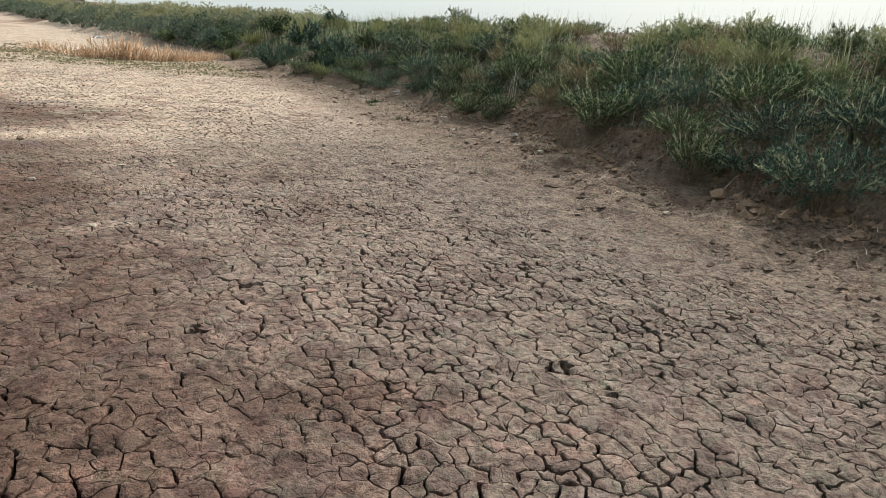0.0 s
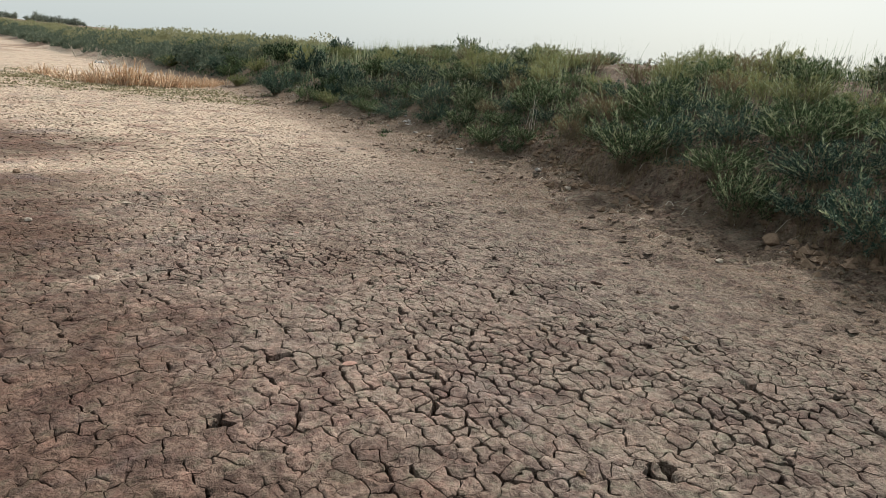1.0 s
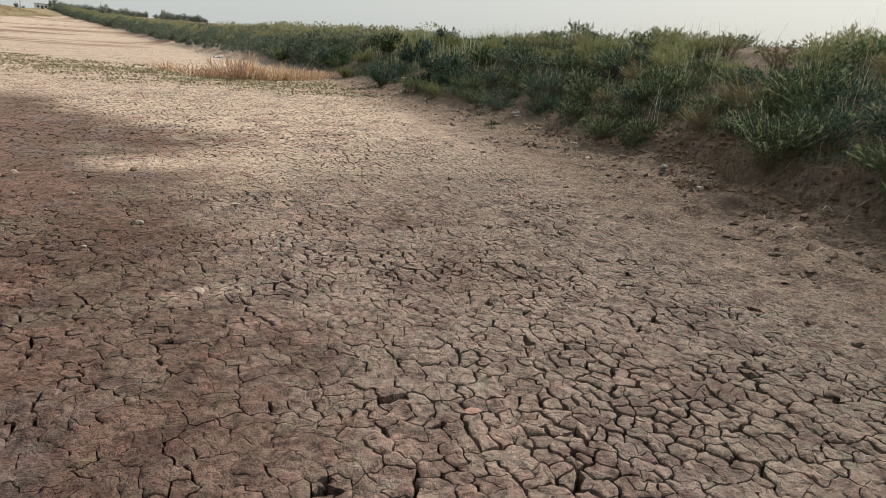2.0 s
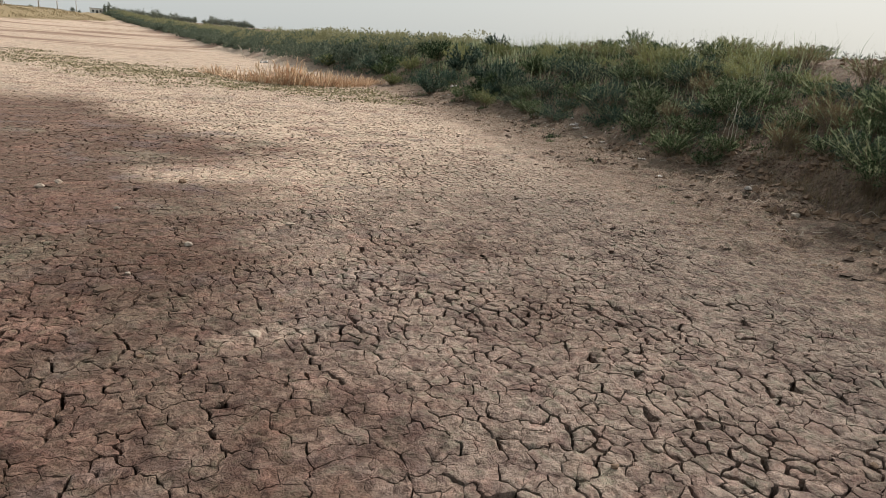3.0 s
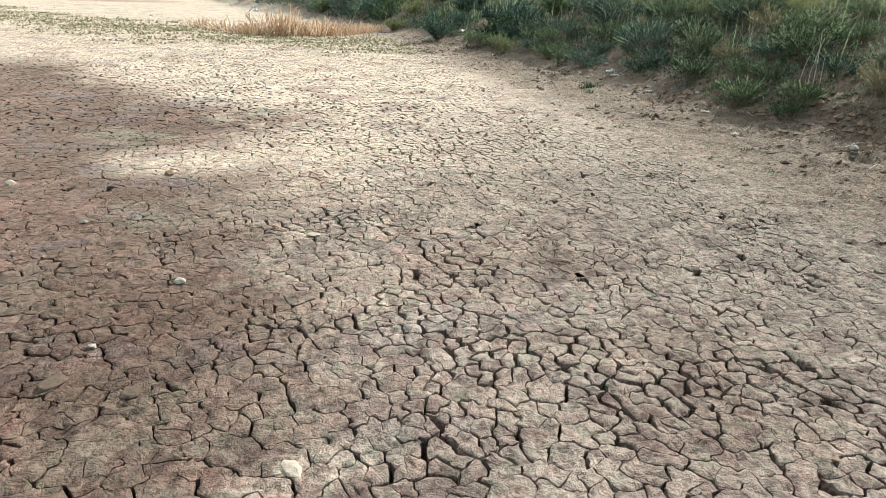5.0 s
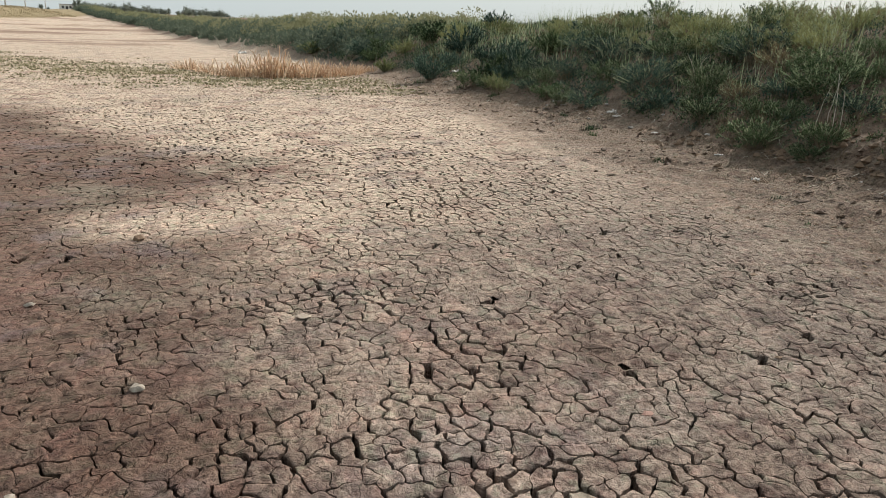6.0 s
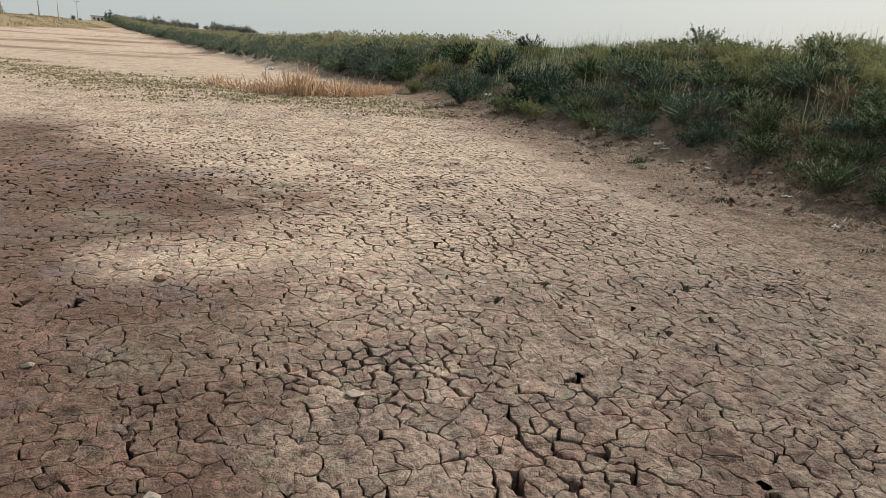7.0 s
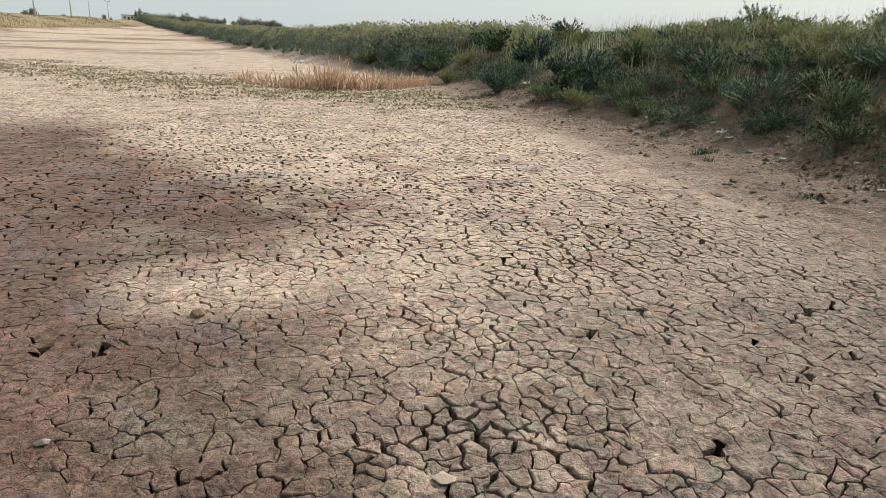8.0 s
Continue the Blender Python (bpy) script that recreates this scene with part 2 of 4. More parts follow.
def leaf_material(name, low, high, tip, glow=0.2):
    m, nt, bsdf = material(name, 0.8, 0.15)
    colour = n_mix(nt, n_random(nt), low, high)
    colour = n_mix(nt, n_range(nt, n_island(nt), 0.6, 1.0, 0.0, 0.8), colour, tip)
    pos = n_position(nt)
    colour = n_mix(nt, n_range(nt, n_noise(nt, pos, 2.6, 3.0), 0.4, 0.7, 0.0, 0.4), colour, n_mix(nt, 1.0, colour, (0.55, 0.62, 0.6), 'MULTIPLY'))
    put(nt, bsdf.inputs["Base Color"], colour)
    back = nt.nodes.new("ShaderNodeBsdfTranslucent")
    put(nt, back.inputs["Color"], colour)
    both = nt.nodes.new("ShaderNodeMixShader")
    both.inputs[0].default_value = glow
    nt.links.new(bsdf.outputs[0], both.inputs[1])
    nt.links.new(back.outputs[0], both.inputs[2])
    nt.links.new(both.outputs[0], nt.nodes["Material Output"].inputs["Surface"])
    return m


LEAF_GREEN = leaf_material("green_leaf", (0.020, 0.040, 0.019), (0.080, 0.118, 0.053), (0.330, 0.405, 0.215), 0.18)
LEAF_BLUE = leaf_material("blue_green_leaf", (0.017, 0.038, 0.031), (0.060, 0.104, 0.076), (0.275, 0.350, 0.255), 0.16)
LEAF_OLIVE = leaf_material("olive_leaf", (0.13, 0.155, 0.066), (0.26, 0.27, 0.118), (0.42, 0.40, 0.20), 0.32)
LEAF_DRY = leaf_material("dry_leaf", (0.163, 0.125, 0.073), (0.224, 0.172, 0.099), (0.310, 0.249, 0.155))
# far trees and scrub: distance haze is mixed into the paler leaf colours
LEAF_FAR_HAZY = leaf_material("far_hazy_leaf", (0.17, 0.195, 0.16), (0.21, 0.232, 0.19), (0.24, 0.26, 0.21), 0.15)
SCRUB_LOW_HAZY = leaf_material("far_hazy_green_scrub", (0.10, 0.13, 0.095), (0.18, 0.21, 0.15), (0.28, 0.30, 0.21), 0.3)
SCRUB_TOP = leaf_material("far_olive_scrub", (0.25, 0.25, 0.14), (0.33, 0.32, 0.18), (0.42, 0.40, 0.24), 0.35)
DRY_FAR = leaf_material("dry_field_grass", (0.310, 0.241, 0.142), (0.361, 0.284, 0.172), (0.275, 0.249, 0.138), 0.1)
SPRIG_LIT = leaf_material("pale_lit_sprig", (0.25, 0.31, 0.185), (0.41, 0.45, 0.28), (0.54, 0.55, 0.37), 0.35)
WEED = leaf_material("creeping_weed", (0.225, 0.200, 0.115), (0.30, 0.265, 0.160), (0.38, 0.335, 0.215), 0.2)
REED = leaf_material("dead_reed", (0.50, 0.31, 0.19), (0.78, 0.56, 0.38), (0.92, 0.79, 0.61), 0.15)


def stone_material(name, a, b, scale=18.0, rough=0.85):
    m, nt, bsdf = material(name, rough, 0.3)
    pos = n_position(nt)
    n1 = n_noise(nt, pos, scale, 5.0, 0.65)
    n2 = n_noise(nt, pos, scale * 7, 3.0, 0.7)
    colour = n_mix(nt, n_range(nt, n1, 0.3, 0.7), a, b)
    colour = n_mix(nt, n_range(nt, n2, 0.5, 0.75, 0.0, 0.5), colour, n_mix(nt, 1.0, colour, (0.6, 0.57, 0.54), 'MULTIPLY'))
    put(nt, bsdf.inputs["Base Color"], colour)
    n_bump(nt, bsdf, n_math(nt, 'ADD', n1, n_math(nt, 'MULTIPLY', n2, 0.4)), 0.7, 0.01)
    return m


STONE_PALE = stone_material("pale_stone", (0.28, 0.235, 0.19), (0.42, 0.365, 0.30), 40.0)
STONE_BROWN = stone_material("earth_clod", (0.16, 0.105, 0.07), (0.24, 0.165, 0.11), 40.0)
SOIL_DARK = stone_material("dark_soil_lump", (0.070, 0.046, 0.032), (0.125, 0.086, 0.060), 40.0)
CLAY_RED = stone_material("red_clay_lump", (0.27, 0.155, 0.12), (0.36, 0.225, 0.18), 40.0)
FLAKE = stone_material("pale_mud_flake", (0.33, 0.265, 0.21), (0.44, 0.365, 0.29), 30.0)
STONE_GREY = stone_material("grey_rubble", (0.22, 0.20, 0.18), (0.42, 0.39, 0.36), 30.0)
STEM = stone_material("dry_stem", (0.12, 0.092, 0.06), (0.20, 0.155, 0.105), 30.0)
STEM_PALE = stone_material("bleached_stick", (0.42, 0.37, 0.30), (0.55, 0.50, 0.42), 30.0)
PLASTIC = stone_material("dirty_white_plastic", (0.40, 0.37, 0.34), (0.62, 0.60, 0.57), 12.0, 0.45)
BARK = stone_material("bark", (0.11, 0.085, 0.065), (0.19, 0.15, 0.115), 8.0)
CONCRETE = stone_material("weathered_concrete", (0.50, 0.49, 0.47), (0.62, 0.60, 0.57), 4.0)
STEEL = stone_material("dull_steel", (0.28, 0.28, 0.28), (0.36, 0.36, 0.36), 4.0, 0.5)
PLASTER = stone_material("whitewashed_wall", (0.70, 0.68, 0.64), (0.80, 0.78, 0.74), 1.0)
ROOF = stone_material("grey_roof", (0.30, 0.29, 0.28), (0.38, 0.36, 0.34), 1.0)
DARK = stone_material("dark_opening", (0.05, 0.05, 0.05), (0.07, 0.07, 0.07), 1.0)

# ---- mesh helpers ----
def part(name, mesh, mat, parent=None, label=""):
    ob = new(name, mesh)
    if not mesh.materials:
        mesh.materials.append(mat)
    if parent is not None:
        ob.parent = parent
    return tagged(ob, label)


def array_mesh(name, verts, quads=None, tris=None, smooth=True):
    mesh = bpy.data.meshes.new(name)
    nq = 0 if quads is None else len(quads)
    nt = 0 if tris is None else len(tris)
    mesh.vertices.add(len(verts))
    mesh.vertices.foreach_set("co", np.ascontiguousarray(verts, dtype=np.float32).ravel())
    loops = np.concatenate([np.asarray(a, dtype=np.int32).ravel() for a in (quads, tris) if a is not None and len(a)])
    mesh.loops.add(len(loops))
    mesh.loops.foreach_set("vertex_index", loops)
    mesh.polygons.add(nq + nt)
    start = np.concatenate([np.arange(nq) * 4, nq * 4 + np.arange(nt) * 3]).astype(np.int32)
    mesh.polygons.foreach_set("loop_start", start)
    mesh.polygons.foreach_set("use_smooth", np.full(nq + nt, smooth))
    mesh.update(calc_edges=True)
    mesh.validate()
    return mesh


def lattice(ix, iy, seed):
    n = (ix.astype(np.int64) * 374761393 + iy.astype(np.int64) * 668265263 + seed * 144269504) & 0xffffffff
    n = ((n ^ (n >> 13)) * 1274126177) & 0xffffffff
    return ((n ^ (n >> 16)) & 0xffff) / 65535.0


def field2(x, y, size, seed=0, octaves=1):
    """Smooth noise in -1..1 on the ground plan."""
    total, amp, norm = 0.0, 1.0, 0.0
    for o in range(octaves):
        u, v = np.asarray(x) / size, np.asarray(y) / size
        iu, iv = np.floor(u), np.floor(v)
        fu, fv = u - iu, v - iv
        fu, fv = fu * fu * (3 - 2 * fu), fv * fv * (3 - 2 * fv)
        s = seed + o * 17
        a, b = lattice(iu, iv, s), lattice(iu + 1, iv, s)
        c, d = lattice(iu, iv + 1, s), lattice(iu + 1, iv + 1, s)
        total = total + amp * ((a * (1 - fu) + b * fu) * (1 - fv) + (c * (1 - fu) + d * fu) * fv)
        norm, amp, size = norm + amp, amp * 0.5, size * 0.5
    return 2 * total / norm - 1


def step(v, lo, hi):
    s = np.clip((np.asarray(v) - lo) / (hi - lo), 0, 1)
    return s * s * (3 - 2 * s)


# ---- the lie of the land ----
FOOT_Y = (-40, -10, 0, 4, 8.5, 11.6, 14.8, 20, 26, 30, 35, 40, 50, 60, 75, 90, 110, 137, 180, 240, 360)
FOOT_X = (5.6, 6.2, 6.5, 6.8, 7.4, 7.9, 8.5, 8.95, 8.95, 8.6, 8.0, 7.3, 6.2, 5.3, 4.5, 3.5, 2.0, -0.8, -6.5, -16.0, -40.0)


def foot_line(y):
    """x of the foot of the bank."""
    return np.interp(y, FOOT_Y, FOOT_X) + 0.16 * field2(y, np.zeros_like(y), 1.7, 5) + 0.22 * field2(y, np.zeros_like(y), 5.0, 6)


def left_shore(y):
    """x of the foot of the far bank across the bed."""
    return -62.4 + 0.213 * np.asarray(y, dtype=float)


_hoof_rng = np.random.default_rng(8)
HOOVES = [(float(foot_line(np.array([b]))[0] - a), float(b), float(c)) for a, b, c in zip(_hoof_rng.uniform(-0.1, 1.9, 34), _hoof_rng.uniform(1.5, 15, 34), _hoof_rng.uniform(0.6, 1.2, 34))]


def terrain(x, y):
    x, y = np.asarray(x, dtype=float), np.asarray(y, dtype=float)
    d = x - foot_line(y)
    near = 1 - step(y, 9.0, 12.5)
    gentle = np.interp(d, (-4, -1.5, -0.4, 0.2, 0.9, 2.2, 3.7, 5.2, 9, 60), (0, 0.03, 0.10, 0.24, 0.57, 1.22, 1.82, 1.98, 1.93, 1.4))
    cut = np.interp(d, (-4, -1.5, -0.4, 0.25, 0.55, 1.0, 2.2, 3.7, 5.2, 9, 60), (0, 0.03, 0.10, 0.20, 0.52, 0.66, 1.22, 1.80, 1.98, 1.92, 1.4))
    bank = gentle * (1 - near) + cut * near
    bank = bank * np.interp(y, (10, 22, 36, 60, 100, 200), (1.03, 1.0, 0.94, 0.86, 0.76, 0.6))
    rough = step(d, -1.2, 0.6)
    bank = bank + rough * (0.07 * field2(x, y, 0.9, 11, 3) + 0.05 * field2(x, y, 0.25, 12, 2))
    bank = bank + 0.10 * np.exp(-((x - 12.5) / 1.2) ** 2 - ((y - 11.3) / 1.0) ** 2)
    apron = step(d, -2.6, -1.2) * (1 - step(d, 0.3, 1.0)) * (1 - step(y, 22, 30))
    ledge = np.abs(field2(x + 0.3 * y, y * 0.8, 0.5, 14, 2))
    bank = bank + apron * (0.10 * (0.35 - ledge) + 0.03 * field2(x, y, 0.2, 15, 2))
    for hx, hy, hs in HOOVES:
        near = (np.abs(x - hx) < 0.45) & (np.abs(y - hy) < 0.55)
        if near.any():
            r = np.hypot(x[near] - hx, (y[near] - hy) * 0.8) / (0.13 * hs)
            bank[near] += 0.02 * hs * np.exp(-((r - 1.25) / 0.3) ** 2) - 0.07 * hs * (1 - step(r, 0.3, 1.0))
    far = np.interp(y, (-50, 90, 160, 220, 320, 600, 4000), (0, 0, 1.1, 2.5, 4.6, 7.0, 7.0))
    mound = 3.3 * (1 - 0.35 * step(y, 140, 200) - 0.5 * step(y, 210, 300)) * step(left_shore(y) - x, 0, 15) * (1 + 0.16 * field2(x, y, 12, 21, 3))
    bed = (1 - rough) * (0.012 * field2(x, y, 0.9, 31, 2) + 0.02 * field2(x, y, 3.2, 33))
    return bank + far + mound + bed


def crackedness(x, y):
    """1 in the middle of the dried bed, 0 on the smooth silt towards the bank."""
    edge = 5.2 + 0.13 * np.clip(y - 8, -4, 14) + 0.7 * field2(x, y, 1.6, 41, 2)
    return (1 - step(x, edge - 1.0, edge + 0.6)) * (1 - step(y, 22, 31)) * step(x + 0.30 * y, -0.4, 0.2) * step(y, 0.2, 0.8)


PITS = [(2.41, 4.79, 1.0), (2.51, 4.59, 0.8), (2.31, 4.20, 0.9), (3.28, 6.47, 1.0), (2.99, 5.45, 1.0), (2.86, 5.15, 0.8), (1.29, 3.80, 1.0), (1.45, 3.60, 0.8),
        (0.85, 3.32, 0.7), (1.61, 6.97, 0.9), (1.40, 8.03, 1.0), (1.60, 6.97, 1.0), (1.80, 6.90, 0.8), (4.61, 8.15, 1.1), (-0.19, 9.27, 1.2), (-0.45, 9.33, 0.9),
        (-1.0, 9.4, 0.9), (2.44, 2.13, 1.0), (3.30, 3.51, 1.0), (2.05, 7.10, 0.8), (3.9, 5.3, 0.9), (4.1, 6.9, 0.9), (2.9, 1.9, 0.8), (3.6, 2.5, 0.9), (5.3, 7.0, 1.0), (5.6, 6.2, 1.0)]
_pit_rng = np.random.default_rng(4)
PITS += [(float(a), float(b), float(c)) for a, b, c in zip(_pit_rng.uniform(2.0, 6.0, 40), _pit_rng.uniform(0.5, 16, 40), _pit_rng.uniform(0.6, 1.0, 40))]
PITS += [(float(a), float(b), float(c)) for a, b, c in zip(_pit_rng.uniform(2.2, 5.0, 36), _pit_rng.uniform(1.2, 9, 36), _pit_rng.uniform(0.5, 1.0, 36))]

PITS = [(x + 0.012 * k, y + 0.030 * s * k, 0.78 * s) for x, y, s in PITS for k in (-1, 1)]


def pit_depth(x, y):
    """Hoof holes trodden while the mud was wet."""
    total = np.zeros_like(np.asarray(x, dtype=float))
    for px, py, s in PITS:
        near = (np.abs(x - px) < 0.08) & (np.abs(y - py) < 0.08)
        if near.any():
            r = np.hypot(x[near] - px, (y[near] - py) * 1.25) / (0.048 * s)
            total[near] = np.maximum(total[near], 0.075 * s * (1 - step(r, 0.35, 1.25)))
    return total


def axis(lo, hi, pitch, reach_lo, reach_hi):
    inner = list(np.arange(lo, hi + pitch * 0.5, pitch))
    up, gap = [inner[-1]], pitch
    while up[-1] < reach_hi:
        gap *= 1.17
        up.append(up[-1] + gap)
    down, gap = [inner[0]], pitch
    while down[-1] > -reach_lo:
        gap *= 1.17
        down.append(down[-1] - gap)
    return np.array(down[:0:-1] + inner + up[1:])


def build_ground():
    xs, ys = axis(-3, 12.5, 0.08, 4000, 4000), axis(-1, 24, 0.085, 4000, 4000)
    gx, gy = np.meshgrid(xs, ys)
    z = terrain(gx, gy) - 0.125 * np.clip(crackedness(gx, gy) * 2.5, 0, 1)
    verts = np.stack([gx, gy, z], -1).reshape(-1, 3)
    w = len(xs)
    i = (np.arange(len(ys) - 1)[:, None] * w + np.arange(w - 1)[None, :]).ravel()
    ob = part("ground", array_mesh("ground", verts, np.stack([i, i + 1, i + w + 1, i + w], 1)), MUD_GROUND)
    return tagged(ob, "dried pond bed of brown silt rising into an earth bank", "ground", kind="structure")


ground = build_ground()

# ---- plants ----
def leaf_quads(base, along, side, length, width, droop=0.0):
    """Pointed leaves: four corners each, widest at two fifths of the length."""
    length, width = length[:, None], width[:, None]
    tip = base + along * length
    tip[:, 2] -= droop * length[:, 0]
    middle = base + along * length * 0.42
    return np.stack([base, middle - side * width * 0.5, tip, middle + side * width * 0.5], 1)


def unit(v):
    return v / (np.linalg.norm(v, axis=-1, keepdims=True) + 1e-9)


def leaf_tris(base, along, side, length, width):
    """Narrow pointed leaves, one triangle each."""
    half = side * width[:, None] * 0.5
    return np.stack([base - half, base + half, base + along * length[:, None]], 1)


def tris_mesh(name, corners):
    return array_mesh(name, corners.reshape(-1, 3), None, np.arange(len(corners) * 3).reshape(-1, 3), smooth=False)


def quads_mesh(name, corners):
    return array_mesh(name, corners.reshape(-1, 3), np.arange(len(corners) * 4).reshape(-1, 4), smooth=False)


def tube(rings, radius):
    """A thin three-sided stem through each row of points; radius per row and point."""
    count, steps = rings.shape[:2]
    turn = np.array([0, 2.0944, 4.1888])
    off = np.stack([np.cos(turn), np.sin(turn), np.zeros(3)], 1)
    verts = rings[:, :, None, :] + off[None, None] * radius[:, :, None, None]
    b = (np.arange(count)[:, None, None] * steps + np.arange(steps - 1)[None, :, None]) * 3
    k, k2 = np.arange(3)[None, None], (np.arange(3)[None, None] + 1) % 3
    quads = np.stack([b + k, b + k2, b + 3 + k2, b + 3 + k], -1).reshape(-1, 4)
    return verts.reshape(-1, 3), quads


def shoots(rng, count, spread, height, lean, steps=5, foot=0.12):
    """Stems that rise from a foot and lean outwards."""
    az = rng.uniform(0, 2 * np.pi, count)
    tilt = lean * np.sqrt(rng.uniform(0, 1, count))
    out = np.stack([np.cos(az), np.sin(az), np.zeros(count)], 1)
    size = height * rng.uniform(0.62, 1.12, count) * (1 - 0.25 * tilt / max(lean, 0.01))
    s = np.linspace(0, 1, steps)
    reach = (spread * tilt / max(lean, 0.01))[:, None] * (0.35 * s + 0.65 * s ** 1.6)[None, :]
    rise = size[:, None] * (s - 0.18 * (tilt[:, None] * s) ** 2)
    pts = out[:, None, :] * (reach + foot * rng.uniform(0, 1, count)[:, None])[:, :, None]
    pts[:, :, 2] = rise
    pts[:, 1:, :2] += rng.normal(0, 0.018, (count, steps - 1, 2)) * s[1:, None]
    return pts


def along_shoots(rng, pts, each, low=0.2):
    """Places and directions picked along stems."""
    count, steps = pts.shape[:2]
    f = (low + (1 - low) * rng.uniform(0, 1, (count, each)) ** 0.75) * (steps - 1.001)
    i = f.astype(int)
    r = np.arange(count)[:, None]
    w = (f - i)[:, :, None]
    place = pts[r, i] * (1 - w) + pts[r, i + 1] * w
    way = unit(pts[r, i + 1] - pts[r, i])
    return place.reshape(-1, 3), way.reshape(-1, 3), (f / (steps - 1)).ravel()


def bush_thing(seed, leaf, count, each, spread, height, lean, leaf_len, leaf_wid, upright=0.6, twigs=True, label="", category="bush"):
    """A weedy bush: woody shoots, side twigs and many small pointed leaves."""
    rng = np.random.default_rng(seed)
    pts = shoots(rng, count, spread, height, lean)
    if twigs:
        start, way, f = along_shoots(rng, pts, 4, 0.25)
        side = unit(rng.normal(0, 1, start.shape) + way * 0.7 + np.array([0, 0, 0.25]))
        tl = (height * 0.26 * rng.uniform(0.4, 1.2, len(start)) * (1.15 - 0.6 * f))[:, None]
        s = np.linspace(0, 1, 2)[None, :, None]
        small = start[:, None, :] + side[:, None, :] * tl[:, None, :] * s
        small[:, :, 2] += 0.25 * tl * s[:, :, 0] ** 2
        p1, w1, _ = along_shoots(rng, pts, each // 4, 0.45)
        p2, w2, _ = along_shoots(rng, small, max(2, each // 5), 0.35)
        place, way = np.concatenate([p1, p2]), np.concatenate([w1, w2])
    else:
        small = None
        place, way, _ = along_shoots(rng, pts, each, 0.1)
    n = len(place)
    place = place + rng.normal(0, 0.012, (n, 3))
    way = unit(way * upright + rng.normal(0, 0.42, (n, 3)) + np.array([0, 0, 0.2]))
    side = unit(np.cross(way, rng.normal(0, 1, (n, 3))))
    corners = leaf_tris(place, way, side, leaf_len * rng.uniform(0.55, 1.3, n), leaf_wid * rng.uniform(0.7, 1.3, n))
    bush = new(category.replace(" ", "_"))
    radius = np.linspace(0.006, 0.0018, pts.shape[1])[None, :].repeat(len(pts), 0)
    v, q = tube(pts, radius)
    tagged(part("brushwood", array_mesh("brushwood", v, q), STEM, bush, "thin brown stems"), kind="stuff")
    tagged(part("foliage", tris_mesh("foliage", corners), leaf, bush), kind="stuff")
    if twigs:
        # pale young shoots at the stem ends; light on the tops is in their colour
        place, way, _ = along_shoots(rng, pts, 30, 0.66)
        m = len(place)
        way = unit(way + rng.normal(0, 0.32, (m, 3)) + np.array([0, 0, 0.35]))
        side = unit(np.cross(way, rng.normal(0, 1, (m, 3))))
        young = leaf_tris(place, way, side, 0.042 * rng.uniform(0.6, 1.4, m), 0.0072 * rng.uniform(0.7, 1.3, m))
        tagged(part("young_growth", tris_mesh("young_growth", young), SPRIG_LIT, bush, "pale green young shoot tips with top light in their colour"), kind="stuff")
    if small is not None:
        v, q = tube(small, np.full(small.shape[:2], 0.0016))
        tagged(part("twig", array_mesh("twig", v, q), STEM, bush), kind="stuff")
    return tagged(bush, label, category, "plants on the bank")


def grass_mesh(name, rng, x, y, height, width, lean, segments=2):
    """Curved blades, one at every place given."""
    n = len(x)
    az = rng.uniform(0, 2 * np.pi, n)
    out = np.stack([np.cos(az), np.sin(az), np.zeros(n)], 1)
    side = np.stack([-np.sin(az), np.cos(az), np.zeros(n)], 1)
    base = np.stack([x, y, terrain(x, y) - 0.01], 1)
    tilt = lean * rng.uniform(0.1, 1, n)
    verts = []
    for s in np.linspace(0, 1, segments + 1):
        p = base + out * (height * tilt * s ** 1.7)[:, None]
        p[:, 2] += height * s * np.maximum(0.12, 1 - 0.45 * tilt * s)
        w = (width * (1 - s * 0.92) * 0.5)[:, None]
        verts += [p - side * w, p + side * w]
    verts = np.stack(verts, 1)
    b = np.arange(n)[:, None] * (2 * segments + 2) + 2 * np.arange(segments)[None, :]
    quads = np.stack([b, b + 1, b + 3, b + 2], -1).reshape(-1, 4)
    return array_mesh(name, verts.reshape(-1, 3), quads, smooth=False)


def set_down(thing, x, y, size=1.0, sink=0.03, lean=6.0, rng=None):
    z = float(terrain(np.array([x]), np.array([y]))[0]) - sink
    m = pose(x, y, z, rng.uniform(-lean, lean), rng.uniform(-lean, lean), rng.uniform(0, 360))
    thing.matrix_basis = m @ Matrix.Diagonal((size, size, size * rng.uniform(0.85, 1.15), 1))


def bare_patch(x, y):
    """True on the bare scar of the crest and on the trodden gap below it."""
    u, v = (x - 12.0) * 0.74 + (y - 10.9) * 0.67, (y - 10.9) * 0.74 - (x - 12.0) * 0.67
    return (u / 1.7) ** 2 + (v / 0.85) ** 2 < 1


